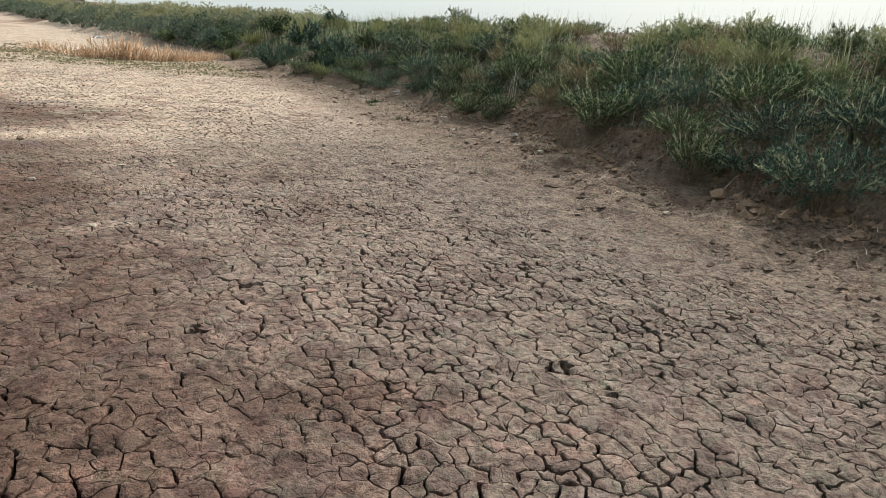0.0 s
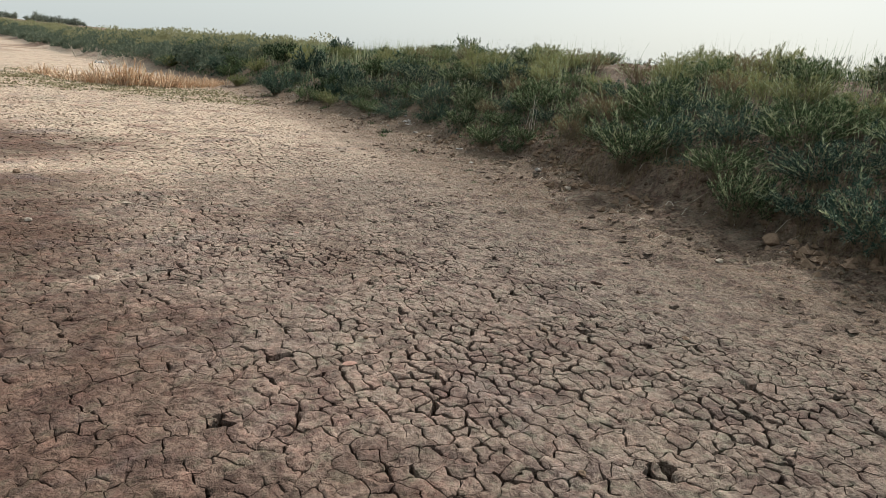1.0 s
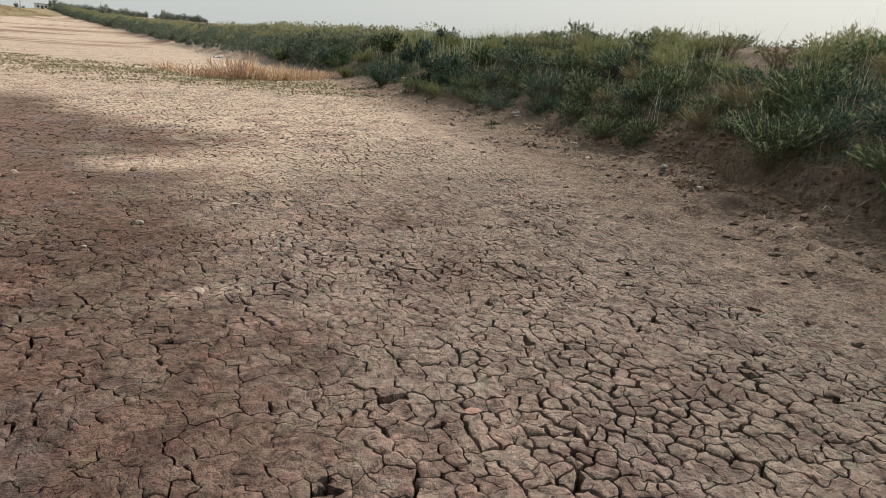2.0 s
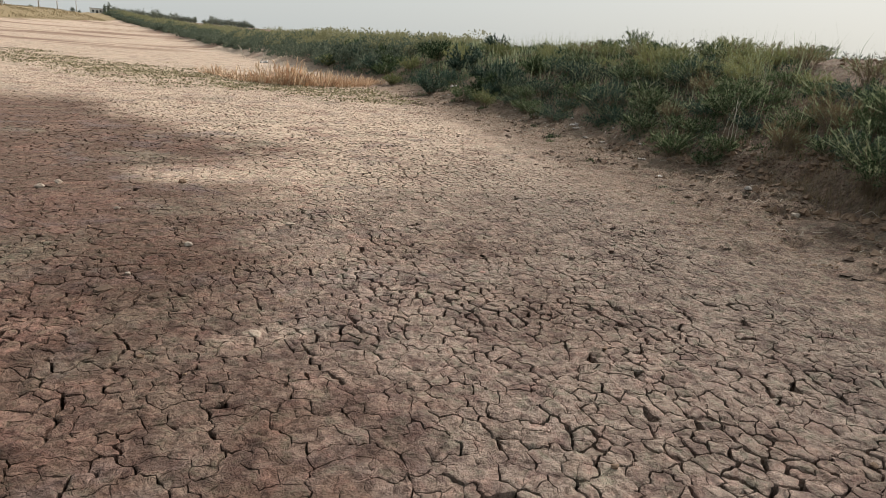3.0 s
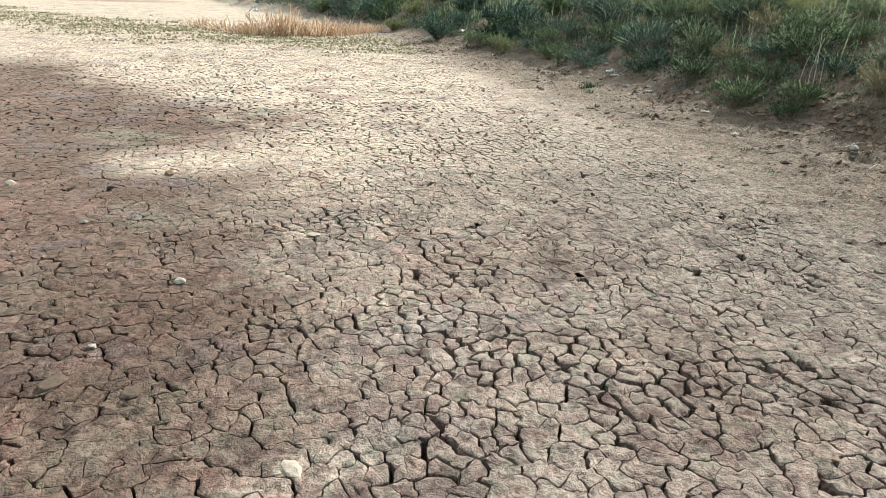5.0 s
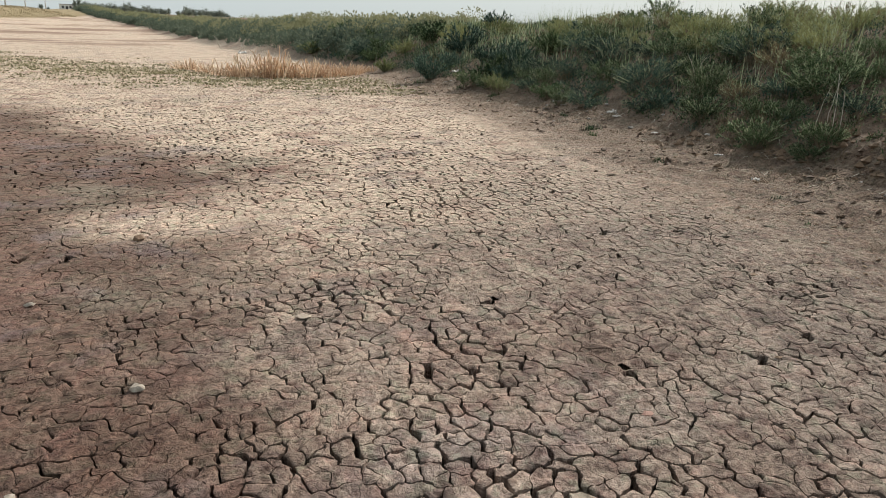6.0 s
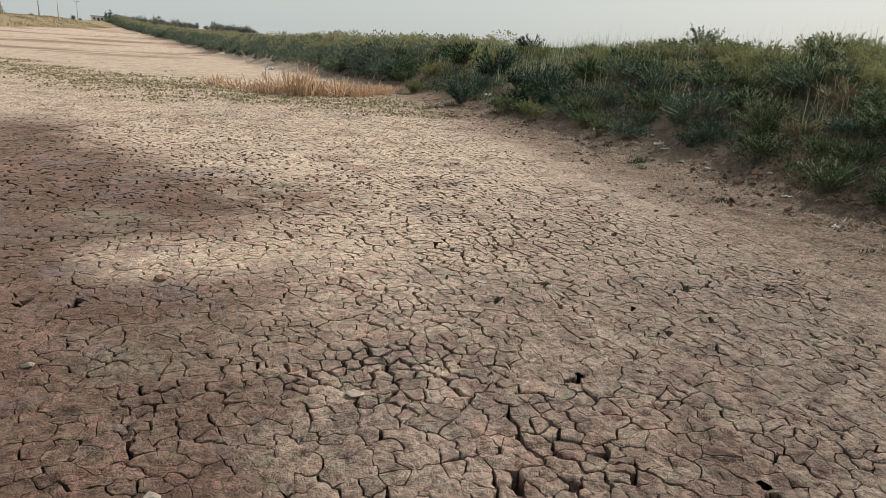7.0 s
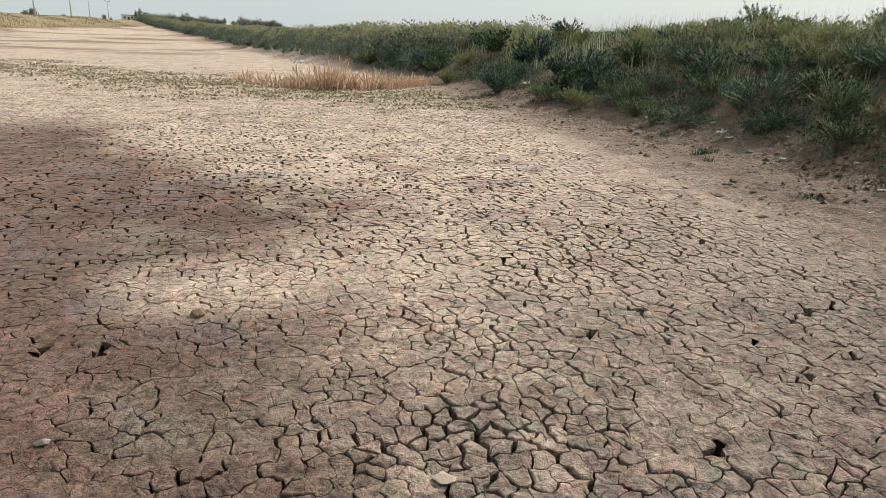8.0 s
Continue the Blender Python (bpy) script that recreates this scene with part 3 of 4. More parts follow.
def plant_bank():
    rng = np.random.default_rng(12)
    near = [
        bush_thing(1, LEAF_GREEN, 40, 130, 0.46, 0.64, 0.95, 0.039, 0.0088, label="leafy green weed bush growing on the earth bank"),
        bush_thing(2, LEAF_BLUE, 42, 130, 0.50, 0.62, 1.05, 0.038, 0.0090, label="dense blue-green weed bush growing on the earth bank"),
        bush_thing(3, LEAF_GREEN, 38, 130, 0.40, 0.78, 0.75, 0.041, 0.0080, label="tall feathery green weed bush growing on the earth bank"),
        bush_thing(4, LEAF_OLIVE, 38, 130, 0.44, 0.64, 0.90, 0.036, 0.0076, label="yellowish olive weed bush on top of the bank"),
        bush_thing(5, LEAF_BLUE, 40, 130, 0.55, 0.50, 1.15, 0.037, 0.0090, label="low spreading blue-green bush at the foot of the bank"),
        bush_thing(6, LEAF_DRY, 38, 80, 0.42, 0.54, 0.90, 0.044, 0.0065, label="half-dry brown weed bush on the earth bank"),
    ]
    far = [
        bush_thing(7, LEAF_GREEN, 36, 44, 0.55, 0.68, 0.95, 0.110, 0.026, twigs=False, label="green weed bush far along the bank"),
        bush_thing(8, LEAF_BLUE, 36, 44, 0.60, 0.62, 1.05, 0.110, 0.026, twigs=False, label="blue-green weed bush far along the bank"),
        bush_thing(9, LEAF_OLIVE, 34, 42, 0.55, 0.62, 0.90, 0.105, 0.024, twigs=False, label="olive weed bush far along the bank"),
    ]
    used = set()

    def place(kinds, pick, x, y, size):
        base = kinds[pick]
        if (id(kinds), pick) in used:
            thing = copy_thing(base, Matrix())
            thing.scale = (1, 1, 1)
        else:
            used.add((id(kinds), pick))
            thing = base
        set_down(thing, x, y, size, rng=rng)

    made = 0
    for row, (d, chance) in enumerate(((0.15, 0.8), (0.65, 0.9), (1.25, 1.0), (2.0, 1.0), (2.75, 1.0), (3.5, 1.0), (4.3, 1.0), (5.2, 0.6))):
        y = 1.5 + 0.3 * row
        while y < 21.0:
            y += rng.uniform(0.60, 0.96) * (1 + max(0, y - 12) * 0.035)
            x = float(foot_line(np.array([y]))[0]) + d + rng.uniform(-0.3, 0.3) - (0.2 if row == 1 and y < 7 else 0)
            if rng.uniform() > chance or bare_patch(x, y) or made >= 205 or (row == 0 and y < 9.8):
                continue
            # bush mix also carries crest light and face shade: olive above, blue-green below
            weights = np.array([0.25, 0.30, 0.19, 0.04, 0.17, 0.05]) if d < 2.4 else np.array([0.13, 0.06, 0.13, 0.60, 0.02, 0.06])
            pick = int(rng.choice(6, p=weights / weights.sum()))
            size = rng.uniform(0.7, 1.25 if d < 2.4 else 1.05) * ((0.98 if y < 13 else 1.08) if d > 3.0 else 1.0) * ((1.1 if y < 7 else 0.75) if d < 1 else 1.0)
            place(near, pick, x, y, size)
            made += 1
    y = 20.0
    while y < 40:
        step_y = rng.uniform(0.36, 0.5) * (1 + (y - 20) / 30)
        y += step_y
        for d in (0.35, 1.2, 2.1, 3.1, 4.1):
            if rng.uniform() < (0.3 if d < 3.5 else 0.2):
                x = float(foot_line(np.array([y]))[0]) + d + rng.uniform(-0.5, 0.5)
                pick = int(rng.choice(3, p=(0.45, 0.4, 0.15) if d < 2.5 else (0.27, 0.1, 0.63)))
                place(far, pick, x, y, rng.uniform(0.8, 1.5) * (0.75 if d > 2.5 else (0.8 if d < 1 else 1)))
    # leafy undergrowth that closes the gaps between the bushes
    for name, leaf, seed, label in (("undergrowth", LEAF_GREEN, 71, "low green leafy undergrowth on the bank"), ("grey_undergrowth", LEAF_BLUE, 72, "low blue-green leafy undergrowth on the bank")):
        n = 5200
        y = 1.5 + 36 * rng.uniform(0, 1, n) ** 1.15
        x = foot_line(y) + rng.uniform(0.25, 6.0, n)
        ok = (field2(x, y, 0.8, seed, 2) > -0.15) & ~bare_patch(x, y) & ((y > 9) | (x - foot_line(y) > 0.6))
        x, y = x[ok], y[ok]
        c = np.repeat(np.arange(len(x)), 13)
        k = len(c)
        grow = 1 + y[c] / 20
        base = np.stack([x[c], y[c], 0 * grow], 1)
        base[:, :2] += rng.normal(0, 0.035, (k, 2)) * grow[:, None]
        base[:, 2] = terrain(base[:, 0], base[:, 1]) + rng.uniform(0, 0.24, k) * (0.6 + 0.6 * field2(x, y, 0.6, 74)[c])
        way = unit(rng.normal(0, 0.55, (k, 3)) + np.array([0, 0, 0.6]))
        side = unit(np.cross(way, rng.normal(0, 1, (k, 3))))
        ob = part(name, tris_mesh(name, leaf_tris(base, way, side, 0.042 * grow * rng.uniform(0.6, 1.3, k), 0.010 * grow * rng.uniform(0.7, 1.3, k))), leaf)
        tagged(ob, label, "undergrowth", kind="stuff")
    # scrub too far off to tell apart: rounded clumps of leaves
    n = 1150
    y = 33 + 235 * rng.uniform(0, 1, n) ** 1.7
    d = rng.uniform(0.8, 6.5, n)
    x = foot_line(y) + d
    wide = rng.uniform(0.35, 0.95, n) * (1 + y / 260)
    tall = wide * rng.uniform(0.5, 1.0, n)
    # the same lit crest and shaded face, put into two scrub colours
    for name, leaf, chosen, label in (("far_scrub", SCRUB_LOW_HAZY, d + rng.normal(0, 0.7, n) < 3.0, "green scrub covering the far bank"), ("olive_scrub", SCRUB_TOP, None, "olive scrub on the crest of the far bank")):
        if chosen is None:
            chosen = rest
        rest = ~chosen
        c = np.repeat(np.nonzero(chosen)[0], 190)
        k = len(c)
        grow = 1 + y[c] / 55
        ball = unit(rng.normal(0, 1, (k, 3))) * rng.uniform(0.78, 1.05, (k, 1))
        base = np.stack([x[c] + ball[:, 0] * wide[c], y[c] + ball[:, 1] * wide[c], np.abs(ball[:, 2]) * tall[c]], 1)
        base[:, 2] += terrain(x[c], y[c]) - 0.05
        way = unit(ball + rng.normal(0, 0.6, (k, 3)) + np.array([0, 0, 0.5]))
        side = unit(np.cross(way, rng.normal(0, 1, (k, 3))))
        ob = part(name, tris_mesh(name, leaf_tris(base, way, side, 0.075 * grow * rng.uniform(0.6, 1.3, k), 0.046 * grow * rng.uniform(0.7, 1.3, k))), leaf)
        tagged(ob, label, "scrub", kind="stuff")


def plant_grass():
    rng = np.random.default_rng(21)
    for name, mat, n, lo, hi, tall, label in (("bank_grass", LEAF_GREEN, 8000, 0.9, 5.5, 0.30, "green grass between the bushes on the bank"),
                                              ("dry_grass", LEAF_DRY, 4500, 0.5, 5.5, 0.32, "dry straw-coloured grass between the bushes on the bank")):
        y = 1.0 + 39 * rng.uniform(0, 1, n) ** 1.25
        d = rng.uniform(lo, hi, n)
        x = foot_line(y) + d
        clump = field2(x, y, 0.5, 51 if mat is LEAF_GREEN else 52, 2)
        ok = (clump > -0.25) & ~bare_patch(x, y) & ((d > 0.6) | (rng.uniform(0, 1, n) < 0.25))
        x, y = x[ok], y[ok]
        k = len(x)
        ob = part(name, grass_mesh(name, rng, x, y, tall * rng.uniform(0.4, 1.35, k) * (1 + y / 60), 0.0065 * (1 + y / 22) * rng.uniform(0.7, 1.3, k), 0.75), mat)
        tagged(ob, label, "grass", kind="stuff")
    # pale sprigs that stick out of the bushes, coloured to add highlights too
    n = 4800
    y = 1.5 + 36 * rng.uniform(0, 1, n) ** 1.2
    x = foot_line(y) + rng.uniform(1.1, 5.5, n)
    ok = ~bare_patch(x, y) & (field2(x, y, 0.9, 57, 2) > -0.2)
    x, y = x[ok], y[ok]
    k = len(x)
    ob = part("bank_sprigs", grass_mesh("bank_sprigs", rng, x, y, rng.uniform(0.3, 0.78, k), 0.008 * (1 + y / 16) * rng.uniform(0.7, 1.3, k), 0.7, 2), SPRIG_LIT)
    tagged(ob, "pale green sprigs standing out of the bushes", "grass", kind="stuff")
    # withered stalks hanging over the cut
    n = 6000
    y = 1.0 + 11 * rng.uniform(0, 1, n)
    x = foot_line(y) + rng.uniform(0.1, 0.95, n)
    ok = field2(x, y, 0.4, 58, 2) > 0.0
    x, y = x[ok], y[ok]
    k = len(x)
    ob = part("withered_stalks", grass_mesh("withered_stalks", rng, x, y, rng.uniform(0.08, 0.32, k), np.full(k, 0.006), 1.2, 2), LEAF_DRY)
    tagged(ob, "withered brown stalks along the cut of the bank", "grass", kind="stuff")
    # thin flowering stalks that stand up from the crest
    n = 900
    y = 2 + 26 * rng.uniform(0, 1, n)
    x = foot_line(y) + rng.uniform(2.2, 5.0, n)
    ok = ~bare_patch(x, y)
    x, y = x[ok], y[ok]
    ob = part("seed_stalks", grass_mesh("seed_stalks", rng, x, y, rng.uniform(0.5, 0.95, len(x)), np.full(len(x), 0.006), 0.35, 3), LEAF_OLIVE)
    tagged(ob, "thin olive seed stalks along the crest of the bank", "grass", kind="stuff")
    # low creeping weeds on the far bed
    n = 17000
    x, y = rng.uniform(-16, 7.5, n), rng.uniform(21, 45, n)
    belt = np.clip(34.5 - 0.85 * (x + 4), 25.5, 38) + 1.6 * field2(x, y, 5, 63)
    dense = np.exp(-((y - belt + 1.0) / 7.5) ** 2) + 0.45 * field2(x * 0.6, y, 1.3, 64, 2)
    ok = dense > rng.uniform(0.35, 1.3, n)
    c = np.repeat(np.nonzero(ok)[0], 9)
    k = len(c)
    cx, cy = x[c] + rng.normal(0, 0.16, k), y[c] + rng.normal(0, 0.06, k)
    ob = part("creeping_weeds", grass_mesh("creeping_weeds", rng, cx, cy, rng.uniform(0.05, 0.10, k), rng.uniform(0.05, 0.12, k), 3.2, 1), WEED)
    tagged(ob, "low creeping olive-brown weeds on the dry bed", "weeds", kind="stuff")


def plant_mound():
    rng = np.random.default_rng(29)
    n = 26000
    y = rng.uniform(105, 225, n)
    x = left_shore(y) - 30 * rng.uniform(0, 1, n) ** 1.3 - 1.5
    clump = field2(x, y, 3.0, 66, 3)
    ok = clump + 0.3 > rng.uniform(-0.5, 0.9, n)
    x, y = x[ok], y[ok]
    k = len(x)
    ob = part("mound_grass", grass_mesh("mound_grass", rng, x, y, rng.uniform(0.15, 0.5, k), rng.uniform(0.10, 0.22, k), 1.3, 1), DRY_FAR)
    tagged(ob, "dry yellow grass on the far earth mound", "grass", kind="stuff")


def reed_clump(seed, count, tall, spread):
    rng = np.random.default_rng(seed)
    pts = shoots(rng, count, spread * 1.3, tall, 0.9, 4, spread * 1.3)
    pts[:, 0, 2] = -0.03
    bent = rng.uniform(0, 1, count) < 0.45
    pts[bent, 2:, 2] *= rng.uniform(0.35, 0.8, (bent.sum(), 1))
    clump = new("reed_clump")
    v, q = tube(pts, np.linspace(0.025, 0.017, 4)[None].repeat(count, 0))
    tagged(part("stalk", array_mesh("stalk", v, q), REED, clump), kind="stuff")
    place, way, _ = along_shoots(rng, pts, 1, 0.1)
    n = len(place)
    way = unit(way * 1.6 + rng.normal(0, 0.5, (n, 3)))
    side = unit(np.cross(way, rng.normal(0, 1, (n, 3))))
    tagged(part("foliage", quads_mesh("foliage", leaf_quads(place, way, side, tall * rng.uniform(0.2, 0.5, n), np.full(n, 0.035), 0.3)), REED, clump), kind="stuff")
    return tagged(clump, "clump of dead straw-coloured reeds on the dry bed", "reeds", "dead reeds")


def plant_reeds():
    rng = np.random.default_rng(33)
    kinds = [reed_clump(41, 22, 0.84, 0.34), reed_clump(42, 20, 0.66, 0.38), reed_clump(43, 26, 1.05, 0.36)]
    used = set()
    for k in range(50):
        f = (k + 0.5) / 50
        x = 1.4 + 6.9 * f + rng.uniform(-0.15, 0.15)
        y = 28.3 + 4.2 * max(0.0, 1 - f / 0.22) ** 1.5 - 3.6 * f * (1 - f) + 1.2 * max(0.0, f - 0.6) / 0.4 + rng.uniform(-0.5, 0.5)
        tall = 0.66 + 0.36 * math.exp(-((f - 0.40) / 0.13) ** 2) + 0.26 * math.exp(-((f - 0.70) / 0.09) ** 2) - 0.1 * f ** 6
        pick = 2 if tall > 1.0 else int(rng.integers(0, 2))
        thing = kinds[pick] if pick not in used else copy_thing(kinds[pick], Matrix())
        used.add(pick)
        set_down(thing, x, y, tall * rng.uniform(0.7, 1.3) * (0.82 if pick == 2 else 0.88), 0.02, 8, rng)


def grass_tuft(x, y, tall, count, seed):
    rng = np.random.default_rng(seed)
    px, py = x + rng.normal(0, tall * 0.55, count), y + rng.normal(0, tall * 0.55, count)
    tuft = part("grass_tuft", grass_mesh("grass_tuft", rng, px, py, tall * rng.uniform(0.4, 1.2, count), np.full(count, 0.008), 1.0), LEAF_GREEN)
    return tagged(tuft, "small green grass tuft on the bare silt", "grass", "tufts on the silt", kind="stuff")


for k, (x, y, tall, count) in enumerate(((7.40, 13.80, 0.14, 160), (7.15, 13.4, 0.10, 90), (6.60, 11.10, 0.09, 70), (7.9, 15.4, 0.10, 80), (8.3, 19.2, 0.14, 120), (8.35, 21.4, 0.15, 120), (6.3, 9.0, 0.06, 40), (8.2, 24.0, 0.2, 160), (5.9, 8.3, 0.05, 30))):
    grass_tuft(x, y, tall, count, 300 + k)
plant_bank()
plant_grass()
plant_reeds()
plant_mound()


# ---- trees of the far shore ----
def tree_thing(seed, tall, wide):
    rng = np.random.default_rng(seed)
    tree = new("tree")
    limbs = shoots(rng, 9, wide * 0.8, tall * 0.8, 0.9, 5, 0.05)
    v, q = tube(limbs, np.linspace(0.14, 0.03, 5)[None].repeat(9, 0))
    part("trunk", array_mesh("trunk", v, q), BARK, tree, "dark forked trunk")
    blobs = limbs[:, 2:, :].reshape(-1, 3)
    c = rng.integers(0, len(blobs), 500)
    place = blobs[c] + rng.normal(0, 1, (500, 3)) * np.array([wide * 0.2, wide * 0.2, tall * 0.10])
    place[:, 2] = np.maximum(place[:, 2], tall * 0.12)
    way = unit(rng.normal(0, 1, (500, 3)))
    side = unit(np.cross(way, rng.normal(0, 1, (500, 3))))
    part("crown", quads_mesh("crown", leaf_quads(place, way, side, rng.uniform(0.4, 0.9, 500), rng.uniform(0.28, 0.55, 500))), LEAF_FAR_HAZY, tree, "dull green crown")
    return tagged(tree, "dull green tree on the far shore", "tree", "far trees")


def plant_trees():
    rng = np.random.default_rng(55)
    kinds = [tree_thing(61, 5.4, 2.6), tree_thing(62, 4.8, 3.2), tree_thing(63, 6.4, 1.5)]
    spots = [(az, 300 + rng.uniform(-25, 25), 1.0) for az in np.arange(-6.0, 4.2, 0.27)]
    spots = [s for s in spots if not (-2.3 < s[0] < -1.7)]
    spots += [(4.5, 300, 0.9), (4.2, 305, 0.95), (6.5, 230, 0.55), (6.1, 236, 0.4), (10.9, 240, 0.8), (11.5, 242, 0.65), (9.1, 250, 0.5), (12.9, 250, 0.25)]
    used = set()
    for k, (az, far, size) in enumerate(spots):
        pick = 2 if az > 4 and az < 5 else int(rng.integers(0, 2))
        thing = kinds[pick] if pick not in used else copy_thing(kinds[pick], Matrix())
        used.add(pick)
        set_down(thing, -math.sin(radians(az)) * far, math.cos(radians(az)) * far, 0.62 * size * rng.uniform(0.75, 1.15), 0.2, 2, rng)


plant_trees()

# ---- utility poles and the small house by the far shore ----
def bm_mesh(name, bm, smooth=False):
    mesh = bpy.data.meshes.new(name)
    bm.to_mesh(mesh)
    bm.free()
    for p in mesh.polygons:
        p.use_smooth = smooth
    return mesh


def box(bm, cx, cy, cz, sx, sy, sz, bevel=0.0):
    made = bmesh.ops.create_cube(bm, size=1.0, matrix=Matrix.LocRotScale((cx, cy, cz), None, (sx, sy, sz)))
    if bevel:
        edges = list({e for v in made["verts"] for e in v.link_edges})
        bmesh.ops.bevel(bm, geom=edges, offset=bevel, segments=2, affect='EDGES')


def pole_thing():
    pole = new("utility_pole")
    bm = bmesh.new()
    bmesh.ops.create_cone(bm, cap_ends=True, segments=10, radius1=0.19, radius2=0.11, depth=8.6, matrix=Matrix.Translation((0, 0, 4.1)))
    part("shaft", bm_mesh("shaft", bm, True), CONCRETE, pole, "tapered pale concrete shaft")
    bm = bmesh.new()
    box(bm, 0, 0, 8.1, 2.2, 0.12, 0.14, 0.015)
    part("crossarm", bm_mesh("crossarm", bm), STEEL, pole, "steel crossarm")
    for x in (-0.95, 0.0, 0.95):
        bm = bmesh.new()
        for k in range(3):
            bmesh.ops.create_cone(bm, cap_ends=True, segments=8, radius1=0.09, radius2=0.05, depth=0.1, matrix=Matrix.Translation((x, 0, 8.24 + 0.1 * k)))
        part("insulator", bm_mesh("insulator", bm, True), DARK, pole)
    return tagged(pole, "pale concrete utility pole with a steel crossarm", "utility pole", "poles along the far shore")


def stand_far(thing, az, far, turn=0.0, size=1.0, sink=0.1):
    x, y = -math.sin(radians(az)) * far + 0.26, math.cos(radians(az)) * far + 2.4
    z = float(terrain(np.array([x]), np.array([y]))[0]) - sink
    thing.matrix_basis = pose(x, y, z, 0, 0, turn) @ Matrix.Diagonal((size, size, size, 1))


first_pole = pole_thing()
stand_far(first_pole, 10.95, 188, 20)
for az, far in ((8.75, 226), (7.6, 280), (6.4, 340)):
    stand_far(copy_thing(first_pole, Matrix()), az, far, 20)


def house_thing():
    house = new("house")
    bm = bmesh.new()
    box(bm, 0, 0, 1.4, 6.0, 4.5, 2.8, 0.03)
    part("wall", bm_mesh("wall", bm), PLASTER, house, "whitewashed wall")
    bm = bmesh.new()
    box(bm, 0, 0, 2.92, 6.5, 5.0, 0.22, 0.03)
    part("roof", bm_mesh("roof", bm), ROOF, house, "flat grey roof slab")
    for x in (-1.8, 1.6):
        bm = bmesh.new()
        box(bm, x, -2.27, 1.6, 0.9, 0.08, 1.0, 0.01)
        part("window", bm_mesh("window", bm), DARK, house)
    bm = bmesh.new()
    box(bm, 0.0, -2.27, 1.0, 0.95, 0.08, 2.0, 0.01)
    part("door", bm_mesh("door", bm), DARK, house)
    return tagged(house, "small whitewashed house with flat roof among trees", "house")


stand_far(house_thing(), 5.1, 300, 10, 0.75)


# ---- stones, clods, litter and sticks ----
def stone_thing(name, seed, mat, rx, ry, rz, label, category, group=""):
    rng = np.random.default_rng(900 + seed)
    bm = bmesh.new()
    for p in unit(rng.normal(0, 1, (26, 3))) * rng.uniform(0.75, 1.15, (26, 1)):
        bm.verts.new((p[0] * rx, p[1] * ry, max(p[2], -0.5) * rz))
    bmesh.ops.convex_hull(bm, input=bm.verts[:])
    bmesh.ops.delete(bm, geom=[v for v in bm.verts if not v.link_faces], context='VERTS')
    if rx > 0.05:
        bmesh.ops.bevel(bm, geom=bm.edges[:], offset=min(rx, ry, rz) * 0.10, segments=1, affect='EDGES')
    ob = part(name, bm_mesh(name, bm, False), mat)
    return tagged(ob, label, category, group)


def drop(ob, x, y, turn=0.0, up=0.0, size=1.0):
    z = float(terrain(np.array([x]), np.array([y]))[0]) + up
    ob.matrix_basis = pose(x, y, z, 0, 0, turn) @ Matrix.Diagonal((size, size, size, 1))


drop(stone_thing("stone", 1, STONE_PALE, 0.055, 0.042, 0.03, "small pale stone lying on the silt", "stone"), 5.83, 4.19, 20, 0.012)
drop(stone_thing("clod", 2, STONE_BROWN, 0.15, 0.11, 0.085, "brown clod of earth at the foot of the bank", "clod"), 6.72, 4.2, 10, 0.03)
drop(stone_thing("stone", 3, STONE_GREY, 0.09, 0.055, 0.05, "grey rough lump of rubble at the foot of the bank", "stone"), 7.28, 8.48, 50, 0.02)
drop(stone_thing("stone", 4, STONE_PALE, 0.06, 0.05, 0.045, "pale stone at the foot of the bank", "stone"), 6.85, 7.35, 0, 0.02)
drop(stone_thing("stone", 5, STONE_PALE, 0.035, 0.03, 0.02, "small whitish pebble on the cracked mud", "stone"), 0.31, 7.25, 0, 0.012)
drop(stone_thing("stone", 6, STONE_PALE, 0.03, 0.022, 0.015, "small whitish pebble on the cracked mud", "stone"), -0.27, 8.45, 0, 0.012)
for k, (x, y, size, mat, label) in enumerate(((-1.60, 9.56, 0.045, STONE_PALE, "small white stone on the damp cracked mud"), (-1.02, 9.39, 0.055, STONE_PALE, "pale rounded stone on the damp cracked mud"),
                                              (-0.88, 9.57, 0.050, FLAKE, "yellowish lump of dry mud beside a pale stone"), (-0.08, 6.60, 0.022, STONE_PALE, "tiny whitish pebble on the cracked mud"))):
    drop(stone_thing("stone", 60 + k, mat, size, size * 0.8, size * 0.6, label, "stone"), x, y, 40 * k, 0.004)
for k, (x, y, size, mat, label) in enumerate(((1.63, 3.62, 0.042, CLAY_RED, "reddish lump of clay in a crack"), (2.36, 6.26, 0.035, CLAY_RED, "reddish lump of clay on the cracked mud"), (-0.21, 6.33, 0.075, SOIL_DARK, "low brown lump of mud on the bed"),
                                              (0.09, 6.15, 0.055, SOIL_DARK, "rounded dark lump of mud on the bed"), (0.62, 5.50, 0.060, FLAKE, "pale flake of dry mud curling from the bed"), (1.17, 7.78, 0.055, FLAKE, "low pale ridge of dry mud on the bed"))):
    drop(stone_thing("clod", 70 + k, mat, size, size * 0.7, size * 0.22, label, "clod"), x, y, 25 * k, 0.004)
drop(stone_thing("clod", 7, STONE_BROWN, 0.05, 0.035, 0.03, "flat pale clod of mud on the cracked bed", "clod"), 0.30, 9.6, 0, 0.01)


